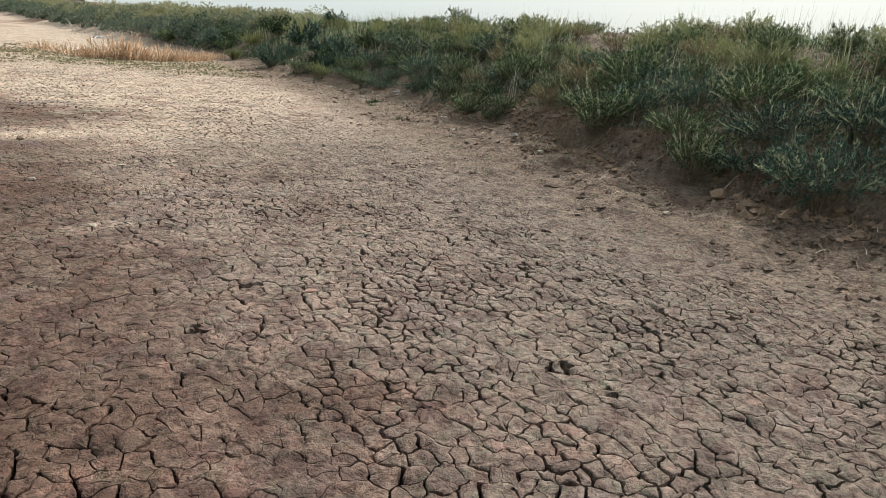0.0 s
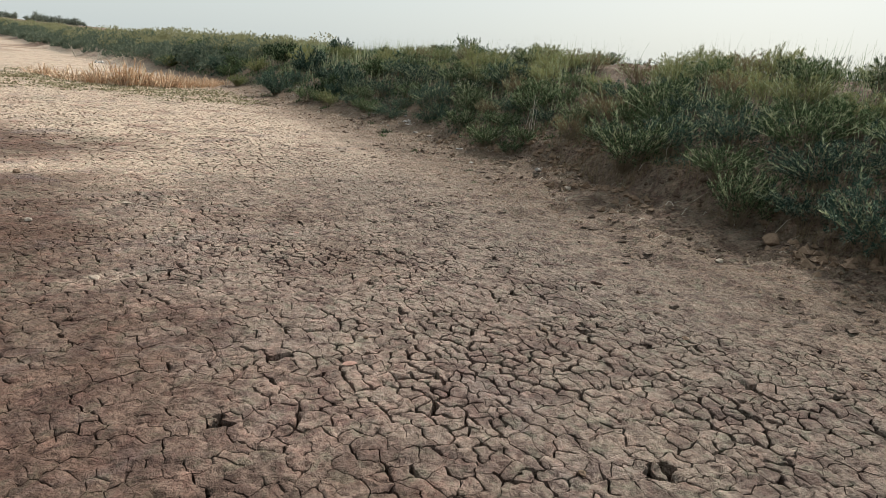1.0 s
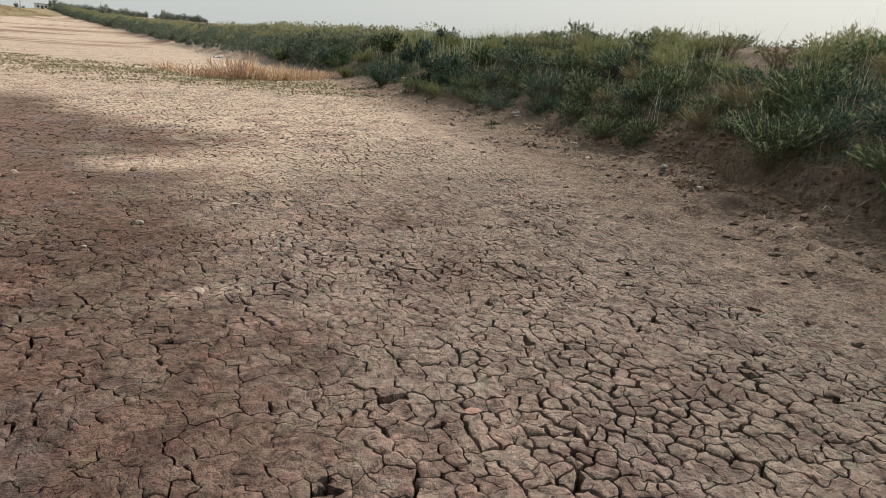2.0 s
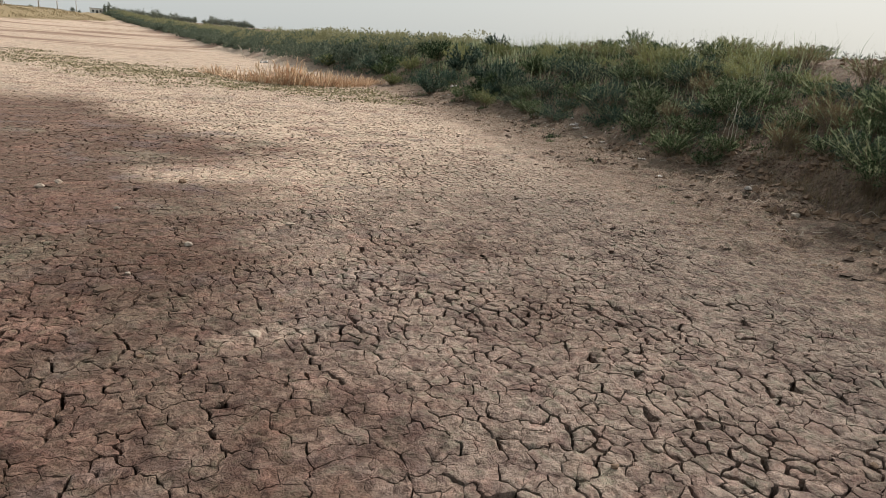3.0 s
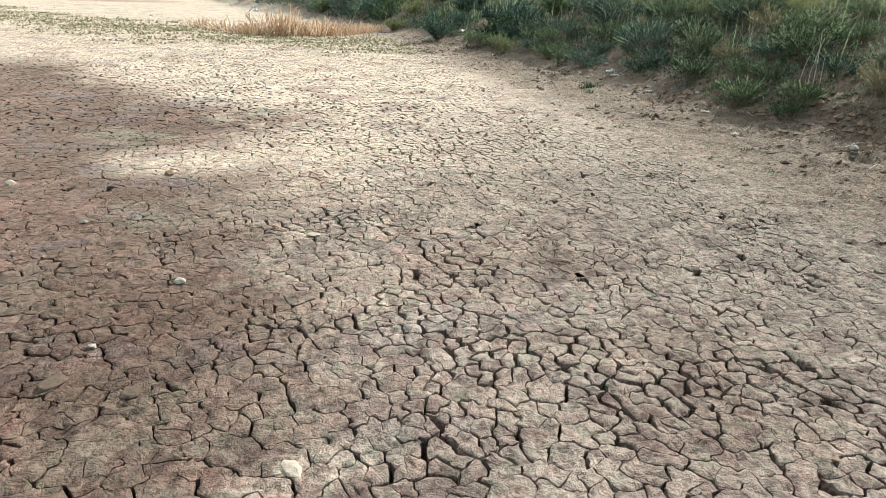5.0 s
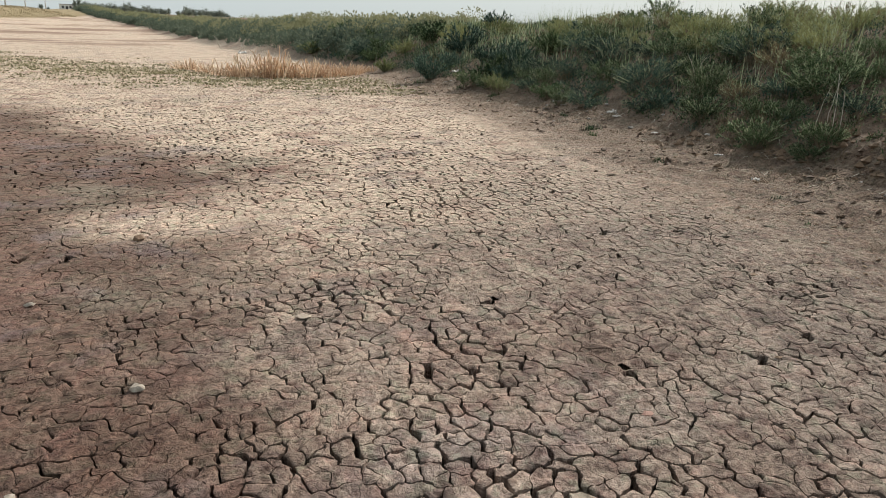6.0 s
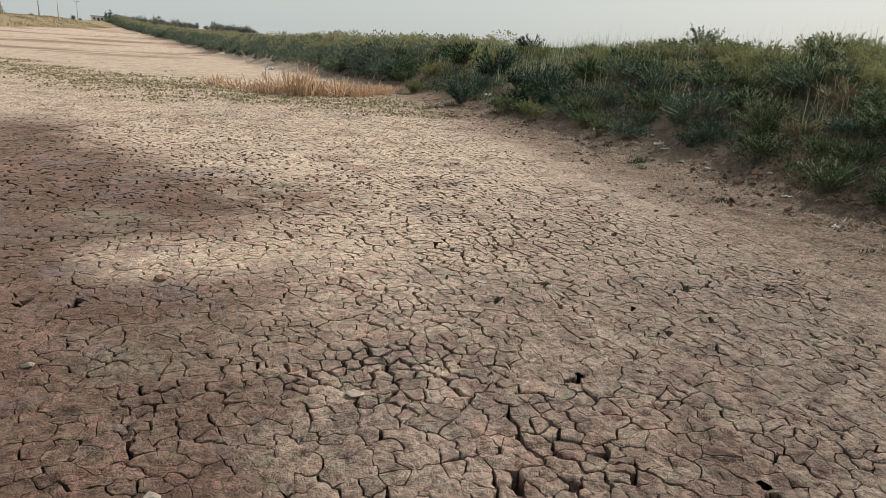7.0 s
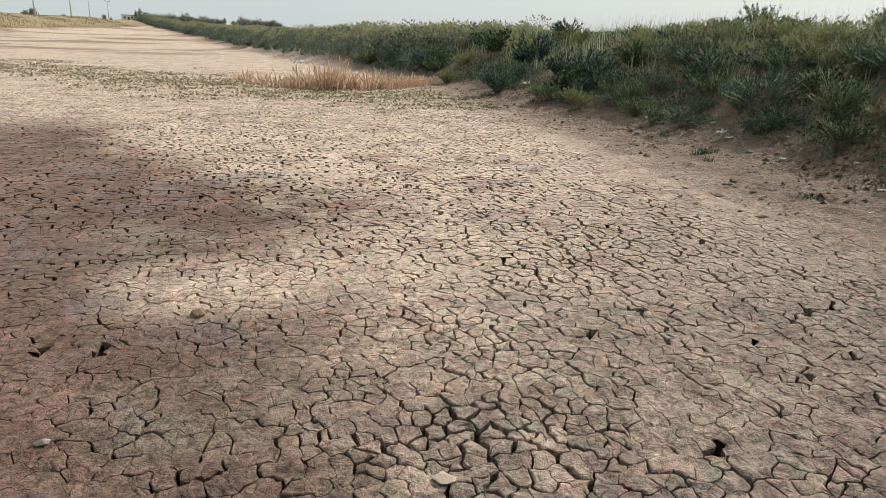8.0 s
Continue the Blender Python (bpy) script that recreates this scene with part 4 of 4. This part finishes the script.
def scatter_clods():
    rng = np.random.default_rng(77)
    base = [stone_thing("clod", 10 + k, STONE_BROWN, 0.05, 0.038, 0.028, "small brown clod of earth beside the bank", "clod", "clods along the bank") for k in range(4)]
    for k in range(50):
        y = 1.5 + 24 * rng.uniform() ** 1.2
        x = float(foot_line(np.array([y]))[0]) + rng.normal(-0.45, 0.55)
        ob = base[k % 4] if k < 4 else copy_thing(base[k % 4], Matrix())
        drop(ob, x, y, rng.uniform(0, 360), 0.004, rng.uniform(0.35, 1.1))
    for k in range(60):
        x, y = 12.5 + rng.normal(0, 0.55), 11.3 + rng.normal(0, 0.5)
        drop(copy_thing(base[k % 4], Matrix()), x, y, rng.uniform(0, 360), 0.01, rng.uniform(0.5, 1.5))
    for k in range(30):
        x, y = rng.uniform(-1.2, 5.5), rng.uniform(2.0, 14)
        drop(copy_thing(base[k % 4], Matrix()), x, y, rng.uniform(0, 360), 0.006, rng.uniform(0.2, 0.45))

    chips = [stone_thing("chip", 30 + k, STONE_GREY, 0.045, 0.03, 0.02, "greyish chip of rubble lying at the foot of the bank", "debris", "chips along the bank") for k in range(3)]
    for k in range(26):
        y = 7.5 + 18 * rng.uniform()
        if rng.uniform() < 0.5:
            y = (14.7, 17.0, 22.8)[k % 3] + rng.normal(0, 0.7)
        x = float(foot_line(np.array([y]))[0]) + rng.normal(0.0, 0.28)
        ob = chips[k % 3] if k < 3 else copy_thing(chips[k % 3], Matrix())
        drop(ob, x, y, rng.uniform(0, 360), 0.006, rng.uniform(0.5, 1.6))


scatter_clods()


def strew_crumbs(name, seed, n, small, large, flat, mat, label, middle=-0.7, spread=0.85, reach=29.5):
    """Angular crumbs of soil strewn over the apron, too many to count."""
    rng = np.random.default_rng(seed)
    y = 0.5 + reach * rng.uniform(0, 1, n) ** 1.3
    x = foot_line(y) + rng.normal(middle, spread, n)
    ok = field2(x * 1.2, y * 0.8, 0.6, seed + 2, 2) > rng.uniform(-0.1, 0.5, n)
    x, y = x[ok], y[ok]
    k = len(x)
    size = small + large * rng.uniform(0, 1, k) ** 3
    shape = unit(np.array([[1, 0, 0], [0, 1, 0], [-1, 0, 0], [0, -1, 0], [0.3, 0.2, 0.8], [0, 0, -0.8]]))
    verts = shape[None] * (size[:, None, None] * rng.uniform(0.5, 1.4, (k, 6, 1)))
    turn = rng.uniform(0, 6.28, k)
    rx = verts[:, :, 0] * np.cos(turn)[:, None] - verts[:, :, 1] * np.sin(turn)[:, None]
    ry = verts[:, :, 0] * np.sin(turn)[:, None] + verts[:, :, 1] * np.cos(turn)[:, None]
    verts = np.stack([rx + x[:, None], ry * 0.75 + y[:, None], flat * verts[:, :, 2] + (terrain(x, y) + size * 0.1)[:, None]], -1)
    faces = np.array([[0, 1, 4], [1, 2, 4], [2, 3, 4], [3, 0, 4], [1, 0, 5], [2, 1, 5], [3, 2, 5], [0, 3, 5]])
    tris = (np.arange(k)[:, None, None] * 6 + faces[None]).reshape(-1, 3)
    ob = part(name, array_mesh(name, verts.reshape(-1, 3), None, tris, smooth=False), mat)
    tagged(ob, label, "soil", kind="stuff")


strew_crumbs("soil_crumbs", 91, 9000, 0.008, 0.030, 0.5, STONE_BROWN, "crumbs of brown soil strewn along the bank")
strew_crumbs("trodden_soil", 92, 5200, 0.012, 0.055, 0.4, SOIL_DARK, "low lumps of trodden brown soil along the bank")

strew_crumbs("cut_soil", 101, 5000, 0.015, 0.075, 0.7, STONE_BROWN, "loose lumps of brown earth fallen from the cut of the bank", 0.15, 0.4, 13.0)
strew_crumbs("dark_cut_soil", 104, 2500, 0.012, 0.06, 0.7, SOIL_DARK, "dark crumbs of earth along the cut of the bank", 0.15, 0.45, 13.0)


def sheet_thing(seed, long, wide, label):
    """A crumpled scrap of plastic."""
    bm = bmesh.new()
    bmesh.ops.create_grid(bm, x_segments=14, y_segments=9, size=0.5)
    for v in bm.verts:
        p = Vector((v.co.x * 4 + seed * 5, v.co.y * 4, seed))
        edge = 1 + 0.8 * noise.noise(Vector((seed, v.co.x * 5, v.co.y * 5)))
        v.co = Vector((v.co.x * long * edge, v.co.y * wide * edge, long * (0.28 * abs(noise.noise(p)) + 0.16 * noise.noise(p * 2.5)) + 0.012))
    bmesh.ops.solidify(bm, geom=bm.faces[:], thickness=0.002)
    ob = part("plastic_scrap", bm_mesh("plastic_scrap", bm, True), PLASTIC)
    return tagged(ob, label, "litter", "litter along the bank")


LITTER = "crumpled dirty white plastic scrap at the foot of the bank"
for k, (x, y, s) in enumerate(((8.78, 16.96, 0.45), (8.55, 14.78, 0.40), (9.26, 23.6, 0.55), (8.95, 17.3, 0.30), (8.6, 16.5, 0.25), (8.3, 14.3, 0.2), (8.9, 21.2, 0.3), (9.0, 22.6, 0.4), (7.0, 9.9, 0.16), (7.5, 11.0, 0.18), (8.1, 13.0, 0.15), (8.9, 30.0, 0.5), (5.7, 47.0, 1.2))):
    drop(sheet_thing(k + 1, s * 0.6, s * 0.36, LITTER), x, y, 37 * k, 0.0)


def stick_thing(seed, long, thick, mat, label, rise=0.03, lying=True):
    rng = np.random.default_rng(seed)
    s = np.linspace(0, 1, 7)
    pts = np.zeros((1, 7, 3))
    if lying:
        pts[0, :, 0] = (s - 0.5) * long
        pts[0, :, 2] = thick + rise * np.sin(s * 3.1)
        pts[0, :, 1] = rng.normal(0, long * 0.05, 7)
    else:
        pts[0, :, 2] = s * long - 0.03
        pts[0, :, 0] = s ** 2 * long * 0.35 + rng.normal(0, long * 0.015, 7)
    v, q = tube(pts, np.linspace(thick, thick * 0.5, 7)[None])
    ob = part("stick", array_mesh("stick", v, q), mat)
    return tagged(ob, label, "stick", "sticks along the bank")


def scatter_sticks():
    rng = np.random.default_rng(88)
    lying = [stick_thing(k, 0.45, 0.006, STEM, "thin dry twig lying at the foot of the bank") for k in range(4)]
    for k in range(120):
        y = 1.5 + 17 * rng.uniform() ** 1.3
        x = float(foot_line(np.array([y]))[0]) + rng.normal(0.0, 0.4)
        ob = lying[k % 4] if k < 4 else copy_thing(lying[k % 4], Matrix())
        drop(ob, x, y, rng.uniform(0, 360), 0.005, rng.uniform(0.4, 1.3))
    upright = [stick_thing(20 + k, 0.75, 0.007, STEM_PALE, "dead pale stalk standing at the foot of the bank", lying=False) for k in range(3)]
    spots = [(8.55, 10.2, 1.0), (8.62, 10.35, 0.9), (8.48, 10.05, 0.7), (8.75, 10.6, 0.85), (9.3, 13.4, 1.1), (9.5, 13.8, 0.9), (9.6, 15.6, 0.9), (7.9, 6.6, 0.7), (8.1, 7.2, 0.8), (6.7, 28.0, 1.3), (7.9, 27.8, 1.2), (5.1, 48.0, 1.4), (4.6, 29.0, 1.5)]
    for k, (x, y, size) in enumerate(spots):
        ob = upright[k % 3] if k < 3 else copy_thing(upright[k % 3], Matrix())
        drop(ob, x, y, rng.uniform(0, 360), 0.0, size)



def strew_litter(name, mat, seed, n, label):
    """Short dry stalks and twigs lying along the foot of the bank."""
    rng = np.random.default_rng(seed)
    y = 1.0 + 24 * rng.uniform(0, 1, n) ** 1.3
    x = foot_line(y) + rng.normal(-0.05, 0.5, n)
    ok = field2(x, y, 0.5, 96, 2) > rng.uniform(-0.5, 0.5, n)
    x, y = x[ok], y[ok]
    k = len(x)
    turn, long = rng.uniform(0, 6.28, k), 0.05 + 0.22 * rng.uniform(0, 1, k) ** 2
    s = np.linspace(-0.5, 0.5, 3)[None]
    px = x[:, None] + np.cos(turn)[:, None] * long[:, None] * s
    py = y[:, None] + np.sin(turn)[:, None] * long[:, None] * s
    bow = 0.05 * rng.uniform(0, 1, k)[:, None] * (1 - 4 * s ** 2)
    pts = np.stack([px, py, terrain(px, py) + 0.006 + bow], -1)
    v, q = tube(pts, np.full((k, 3), 0.0042) * (1 + y / 25)[:, None])
    tagged(part(name, array_mesh(name, v, q), mat), label, "litter", kind="stuff")


def branch_thing(seed, long, label):
    rng = np.random.default_rng(seed)
    s = np.linspace(0, 1, 6)
    pts = np.zeros((4, 6, 3))
    for k, (start, turn, lift, size) in enumerate(((0.0, 0.0, 0.95, 1.0), (0.35, 1.1, 0.35, 0.6), (0.55, -0.9, 0.6, 0.45), (0.1, 2.6, 0.12, 0.7))):
        root = np.array([0.35 * start, 0.0, 0.95 * start]) * long
        way = np.array([math.cos(turn) * 0.5, math.sin(turn) * 0.5, lift])
        pts[k] = root + way * (s * long * size)[:, None] + rng.normal(0, 0.025 * long, (6, 3)) * s[:, None]
    pts[:, :, 2] = np.maximum(pts[:, :, 2], 0.0)
    v, q = tube(pts, np.linspace(0.030, 0.014, 6)[None].repeat(4, 0))
    return tagged(part("dead_branch", array_mesh("dead_branch", v, q), STEM_PALE), label, "branch", "dead branches behind the reeds")


for k, (x, y, size, turn) in enumerate(((5.0, 52.5, 1.0, 160), (5.9, 50.0, 0.9, 20), (6.2, 50.4, 0.7, 80))):
    drop(branch_thing(140 + k, size, "bleached dead branch stuck in the dry bed"), x, y, turn, -0.03)
scatter_sticks()
strew_litter("dead_twigs", STEM, 97, 4600, "dark dead twigs strewn along the foot of the bank")
strew_litter("straw_litter", STEM_PALE, 98, 420, "pale bits of straw along the foot of the bank")

# ---- the cracked mud: every plate has its own edges, cracks are real gaps ----
CELL, PLATE, BLOCK = 0.086, 0.150, 0.31


def cell_seed(i, j):
    return ((i + 0.5 + 0.84 * (lattice(i, j, 71) - 0.5)) * CELL, (j + 0.5 + 0.84 * (lattice(i, j, 72) - 0.5)) * CELL)


def plate_of(x, y, pitch, seed):
    """Which plate of that size a cell belongs to."""
    bi, bj = np.floor(x / pitch), np.floor(y / pitch)
    best, name = np.full(len(x), 9e9), np.zeros(len(x), dtype=np.int64)
    for di in (-2, -1, 0, 1, 2):
        for dj in (-2, -1, 0, 1, 2):
            i, j = bi + di, bj + dj
            sx = (i + 0.5 + 0.9 * (lattice(i, j, seed) - 0.5)) * pitch
            sy = (j + 0.5 + 0.9 * (lattice(i, j, seed + 1) - 0.5)) * pitch
            d = np.hypot(sx - x, sy - y)
            near = d < best
            best = np.where(near, d, best)
            name = np.where(near, ((i + 4000) * 10000 + (j + 4000)).astype(np.int64), name)
    return name


def clip_cells():
    """Polygons of the cells: corner places, and how wide each edge gapes."""
    ni, nj = np.meshgrid(np.arange(-140, 96), np.arange(-10, 390))
    sx, sy = cell_seed(ni, nj)
    big = plate_of(sx.ravel(), sy.ravel(), PLATE, 81).reshape(sx.shape)
    block = plate_of(sx.ravel(), sy.ravel(), BLOCK, 86).reshape(sx.shape)
    far = step(sy, 7.5, 13.0)
    wide = np.clip(0.95 + 0.6 * field2(sx, sy, 0.8, 91, 2) + 0.35 * field2(sx, sy, 3.5, 92), 0.5, 1.35) * (1 + 1.1 * far)
    umber = 1 - 0.50 * step(-sx - 0.33 * np.maximum(sy - 11.5, 0), -1.75, -0.5)
    crack = crackedness(sx, sy)
    width = wide * umber * np.clip(crack * 1.15, 0, 1)
    keep = crack > 0.02
    luck = lattice(ni, nj, 95)
    pit_at, pit_far = np.full(sx.shape, -1), np.full(sx.shape, 0.13)
    for k, (px, py, s) in enumerate(PITS):
        d = np.hypot(sx - px, sy - py)
        closer = d < pit_far
        pit_at[closer], pit_far[closer] = k, d[closer]
    PIT = pit_at.tolist()
    SX, SY, BIG, WID, LUCK, BLK, FAR = sx.tolist(), sy.tolist(), big.tolist(), width.tolist(), luck.tolist(), block.tolist(), far.tolist()
    DRY = (1 / umber ** 0.4).tolist()
    RUN = np.clip(0.5 + 0.9 * field2(sx, sy, 0.32, 97), 0, 1).tolist()
    around = sorted([(a, b) for a in range(-2, 3) for b in range(-2, 3) if (a, b) != (0, 0)], key=lambda p: p[0] ** 2 + p[1] ** 2)
    cells = []
    rows, cols = keep.shape
    for r, c in zip(*np.nonzero(keep)):
        r, c = int(r), int(c)
        if r < 2 or c < 2 or r >= rows - 2 or c >= cols - 2:
            continue
        x0, y0 = SX[r][c], SY[r][c]
        h = CELL * 1.6
        poly = [(x0 - h, y0 - h, 0.0), (x0 + h, y0 - h, 0.0), (x0 + h, y0 + h, 0.0), (x0 - h, y0 + h, 0.0)]
        for dc, dr in around + ([(0, 0)] if PIT[r][c] >= 0 else []):
            x1, y1 = SX[r + dr][c + dc], SY[r + dr][c + dc]
            if (dc, dr) == (0, 0):
                x1, y1, hollow = PITS[PIT[r][c]]
            dx, dy = x1 - x0, y1 - y0
            d = math.hypot(dx, dy) + 1e-9
            dx, dy = dx / d, dy / d
            luck2 = (LUCK[r][c] + LUCK[r + dr][c + dc] + 0.37 * abs(dc) * abs(dr)) * 3.7 % 1.0
            run = 0.55 * (1 - FAR[r][c])
            luck2 = (1 - run) * luck2 + run * 0.5 * (RUN[r][c] + RUN[r + dr][c + dc])
            w = 0.5 * (WID[r][c] + WID[r + dr][c + dc]) * (0.72 - 0.30 * FAR[r][c] + (0.74 + 0.35 * FAR[r][c]) * dx * dx)
            if BLK[r][c] != BLK[r + dr][c + dc]:
                g = w * DRY[r][c] * (0.0055 + 0.0125 * luck2 ** 1.8) if luck2 > 0.5 * FAR[r][c] else 0.0
            elif BIG[r][c] != BIG[r + dr][c + dc]:
                g = w * (0.0030 + 0.0095 * luck2 ** 2.2) if luck2 > 0.10 + 0.55 * FAR[r][c] else 0.0
            else:
                g = w * (0.0012 + 0.0070 * (luck2 - 0.55) if luck2 > 0.55 + 0.3 * FAR[r][c] else 0.0)
            if g < 0.0006:
                g = 0.0
            limit = d * 0.5 - g * 0.5
            if (dc, dr) == (0, 0):
                g, limit = 0.02, max(-0.02, d - 0.021 * hollow)
            out, count = [], len(poly)
            side = [(px - x0) * dx + (py - y0) * dy - limit for px, py, _ in poly]
            if max(side) <= 0:
                continue
            for k in range(count):
                a, b = poly[k], poly[(k + 1) % count]
                sa, sb = side[k], side[(k + 1) % count]
                if sa <= 0:
                    out.append(a)
                    if sb > 0:
                        f = sa / (sa - sb)
                        out.append((a[0] + (b[0] - a[0]) * f, a[1] + (b[1] - a[1]) * f, g))
                elif sb <= 0:
                    f = sa / (sa - sb)
                    out.append((a[0] + (b[0] - a[0]) * f, a[1] + (b[1] - a[1]) * f, a[2]))
            poly = out
            if len(poly) < 3:
                break
        if len(poly) >= 3:
            cells.append((BIG[r][c], x0, y0, poly))
    return cells


def outline(poly, cuts):
    pts, count = [], len(poly)
    for k in range(count):
        ax, ay, g = poly[k]
        bx, by, _ = poly[(k + 1) % count]
        before = poly[k - 1][2]
        n = max(1, min(cuts, int(math.hypot(bx - ax, by - ay) / 0.0125)))
        for s in range(n):
            f = s / n
            pts.append((ax + (bx - ax) * f, ay + (by - ay) * f, max(g, before) if s == 0 else g))
    return pts


def wander(x, y):
    """Bends straight cracks into ragged ones."""
    return (x + 0.016 * field2(x, y, 0.065, 101) + 0.012 * field2(x, y, 0.026, 102) + 0.03 * field2(x, y, 0.3, 103),
            y + 0.016 * field2(x, y, 0.065, 104) + 0.012 * field2(x, y, 0.026, 105) + 0.03 * field2(x, y, 0.3, 106))


def crust_relief(x, y):
    """Lumps and pocks of the dried crust."""
    pocks = np.clip(field2(x, y, 0.034, 118) - 0.25, 0, 1)
    return (1 - 0.85 * step(y, 7.5, 11.5)) * (0.009 * field2(x, y, 0.075, 111, 2) + 0.0055 * field2(x, y, 0.028, 112) + 0.0025 * field2(x, y, 0.012, 113) - 0.014 * pocks)


def plates_mesh(name, cells):
    pts, first, size, mids = [], [], [], []
    for big, x0, y0, poly in cells:
        ring = outline(poly, 5 if y0 < 7.0 else (3 if y0 < 9.0 else (2 if y0 < 11.5 else 1)))
        first.append(len(pts))
        size.append(len(ring))
        pts += ring
        mids.append((sum(p[0] for p in ring) / len(ring), sum(p[1] for p in ring) / len(ring), big % 9973))
    pts, first, size, mids = np.array(pts), np.array(first), np.array(size), np.array(mids)
    owner = np.repeat(np.arange(len(size)), size)
    x, y = wander(pts[:, 0], pts[:, 1])
    cx, cy = wander(mids[:, 0], mids[:, 1])
    gape = np.clip(pts[:, 2] / 0.009, 0, 1)
    lift = 0.005 * (lattice(mids[:, 2], mids[:, 2] * 0 + 3, 7) - 0.5) * crackedness(mids[:, 0], mids[:, 1])

    def top(u, v, o):
        return terrain(u, v) + lift[o] - 0.25 * pit_depth(u, v) + crust_relief(u, v)

    ex, ey = cx[owner] - x, cy[owner] - y
    e = np.hypot(ex, ey) + 1e-9
    pinch = np.minimum(gape * 0.008 * np.clip(field2(x, y, 0.05, 115, 2) + 0.1, 0, 1) / e, 0.3)
    x, y = x + ex * pinch, y + ey * pinch
    ex, ey = cx[owner] - x, cy[owner] - y
    f = np.minimum(0.35, (0.002 + 0.005 * gape) / e)
    rim = np.stack([x, y, top(x, y, owner) - 0.004 * gape], 1)
    ix, iy = x + ex * f, y + ey * f
    inner = np.stack([ix, iy, top(ix, iy, owner)], 1)
    hx, hy = x + ex * 0.5, y + ey * 0.5
    half = np.stack([hx, hy, top(hx, hy, owner)], 1)
    low = np.stack([x + ex * np.minimum(0.2, 0.006 / e), y + ey * np.minimum(0.2, 0.006 / e), rim[:, 2] - 0.13], 1)
    total = len(pts)
    verts = np.concatenate([rim, inner, half, low, rim, np.stack([cx, cy, top(cx, cy, np.arange(len(mids)))], 1)])
    i = np.arange(total)
    nxt = i + 1
    nxt[first + size - 1] = first
    fine, near = (mids[:, 1] < 9.5)[owner], (mids[:, 1] < 7.5)[owner]
    verts[total:2 * total][~fine] = rim[~fine]
    verts[2 * total:3 * total][~near] = verts[total:2 * total][~near]
    bevel = np.stack([i, nxt, nxt + total, i + total], 1)[fine]
    mantle = np.stack([i + total, nxt + total, nxt + 2 * total, i + 2 * total], 1)[near]
    walls = np.stack([i + 3 * total, nxt + 3 * total, nxt + 4 * total, i + 4 * total], 1)[pts[:, 2] > 0]
    fan = np.stack([i + 2 * total, nxt + 2 * total, owner + 5 * total], 1)
    return array_mesh(name, verts, np.concatenate([bevel, mantle, walls]), fan)


def build_mud():
    groups = {}
    for cell in clip_cells():
        groups.setdefault(cell[0], []).append(cell)
    # the stretch of bed that is walked past closest gives the single plates
    centre = {k: (sum(c[1] for c in g) / len(g), sum(c[2] for c in g) / len(g)) for k, g in groups.items()}
    ranked = sorted(groups, key=lambda k: (centre[k][0] - 1.6) ** 2 + 0.35 * (centre[k][1] - 5.2) ** 2)
    for k in ranked[:300]:
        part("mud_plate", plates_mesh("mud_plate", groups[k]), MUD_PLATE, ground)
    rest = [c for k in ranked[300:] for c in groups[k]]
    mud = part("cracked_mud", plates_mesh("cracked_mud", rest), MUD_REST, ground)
    tagged(mud, "pale brown dried mud broken into small plates by cracks", kind="stuff")


build_mud()
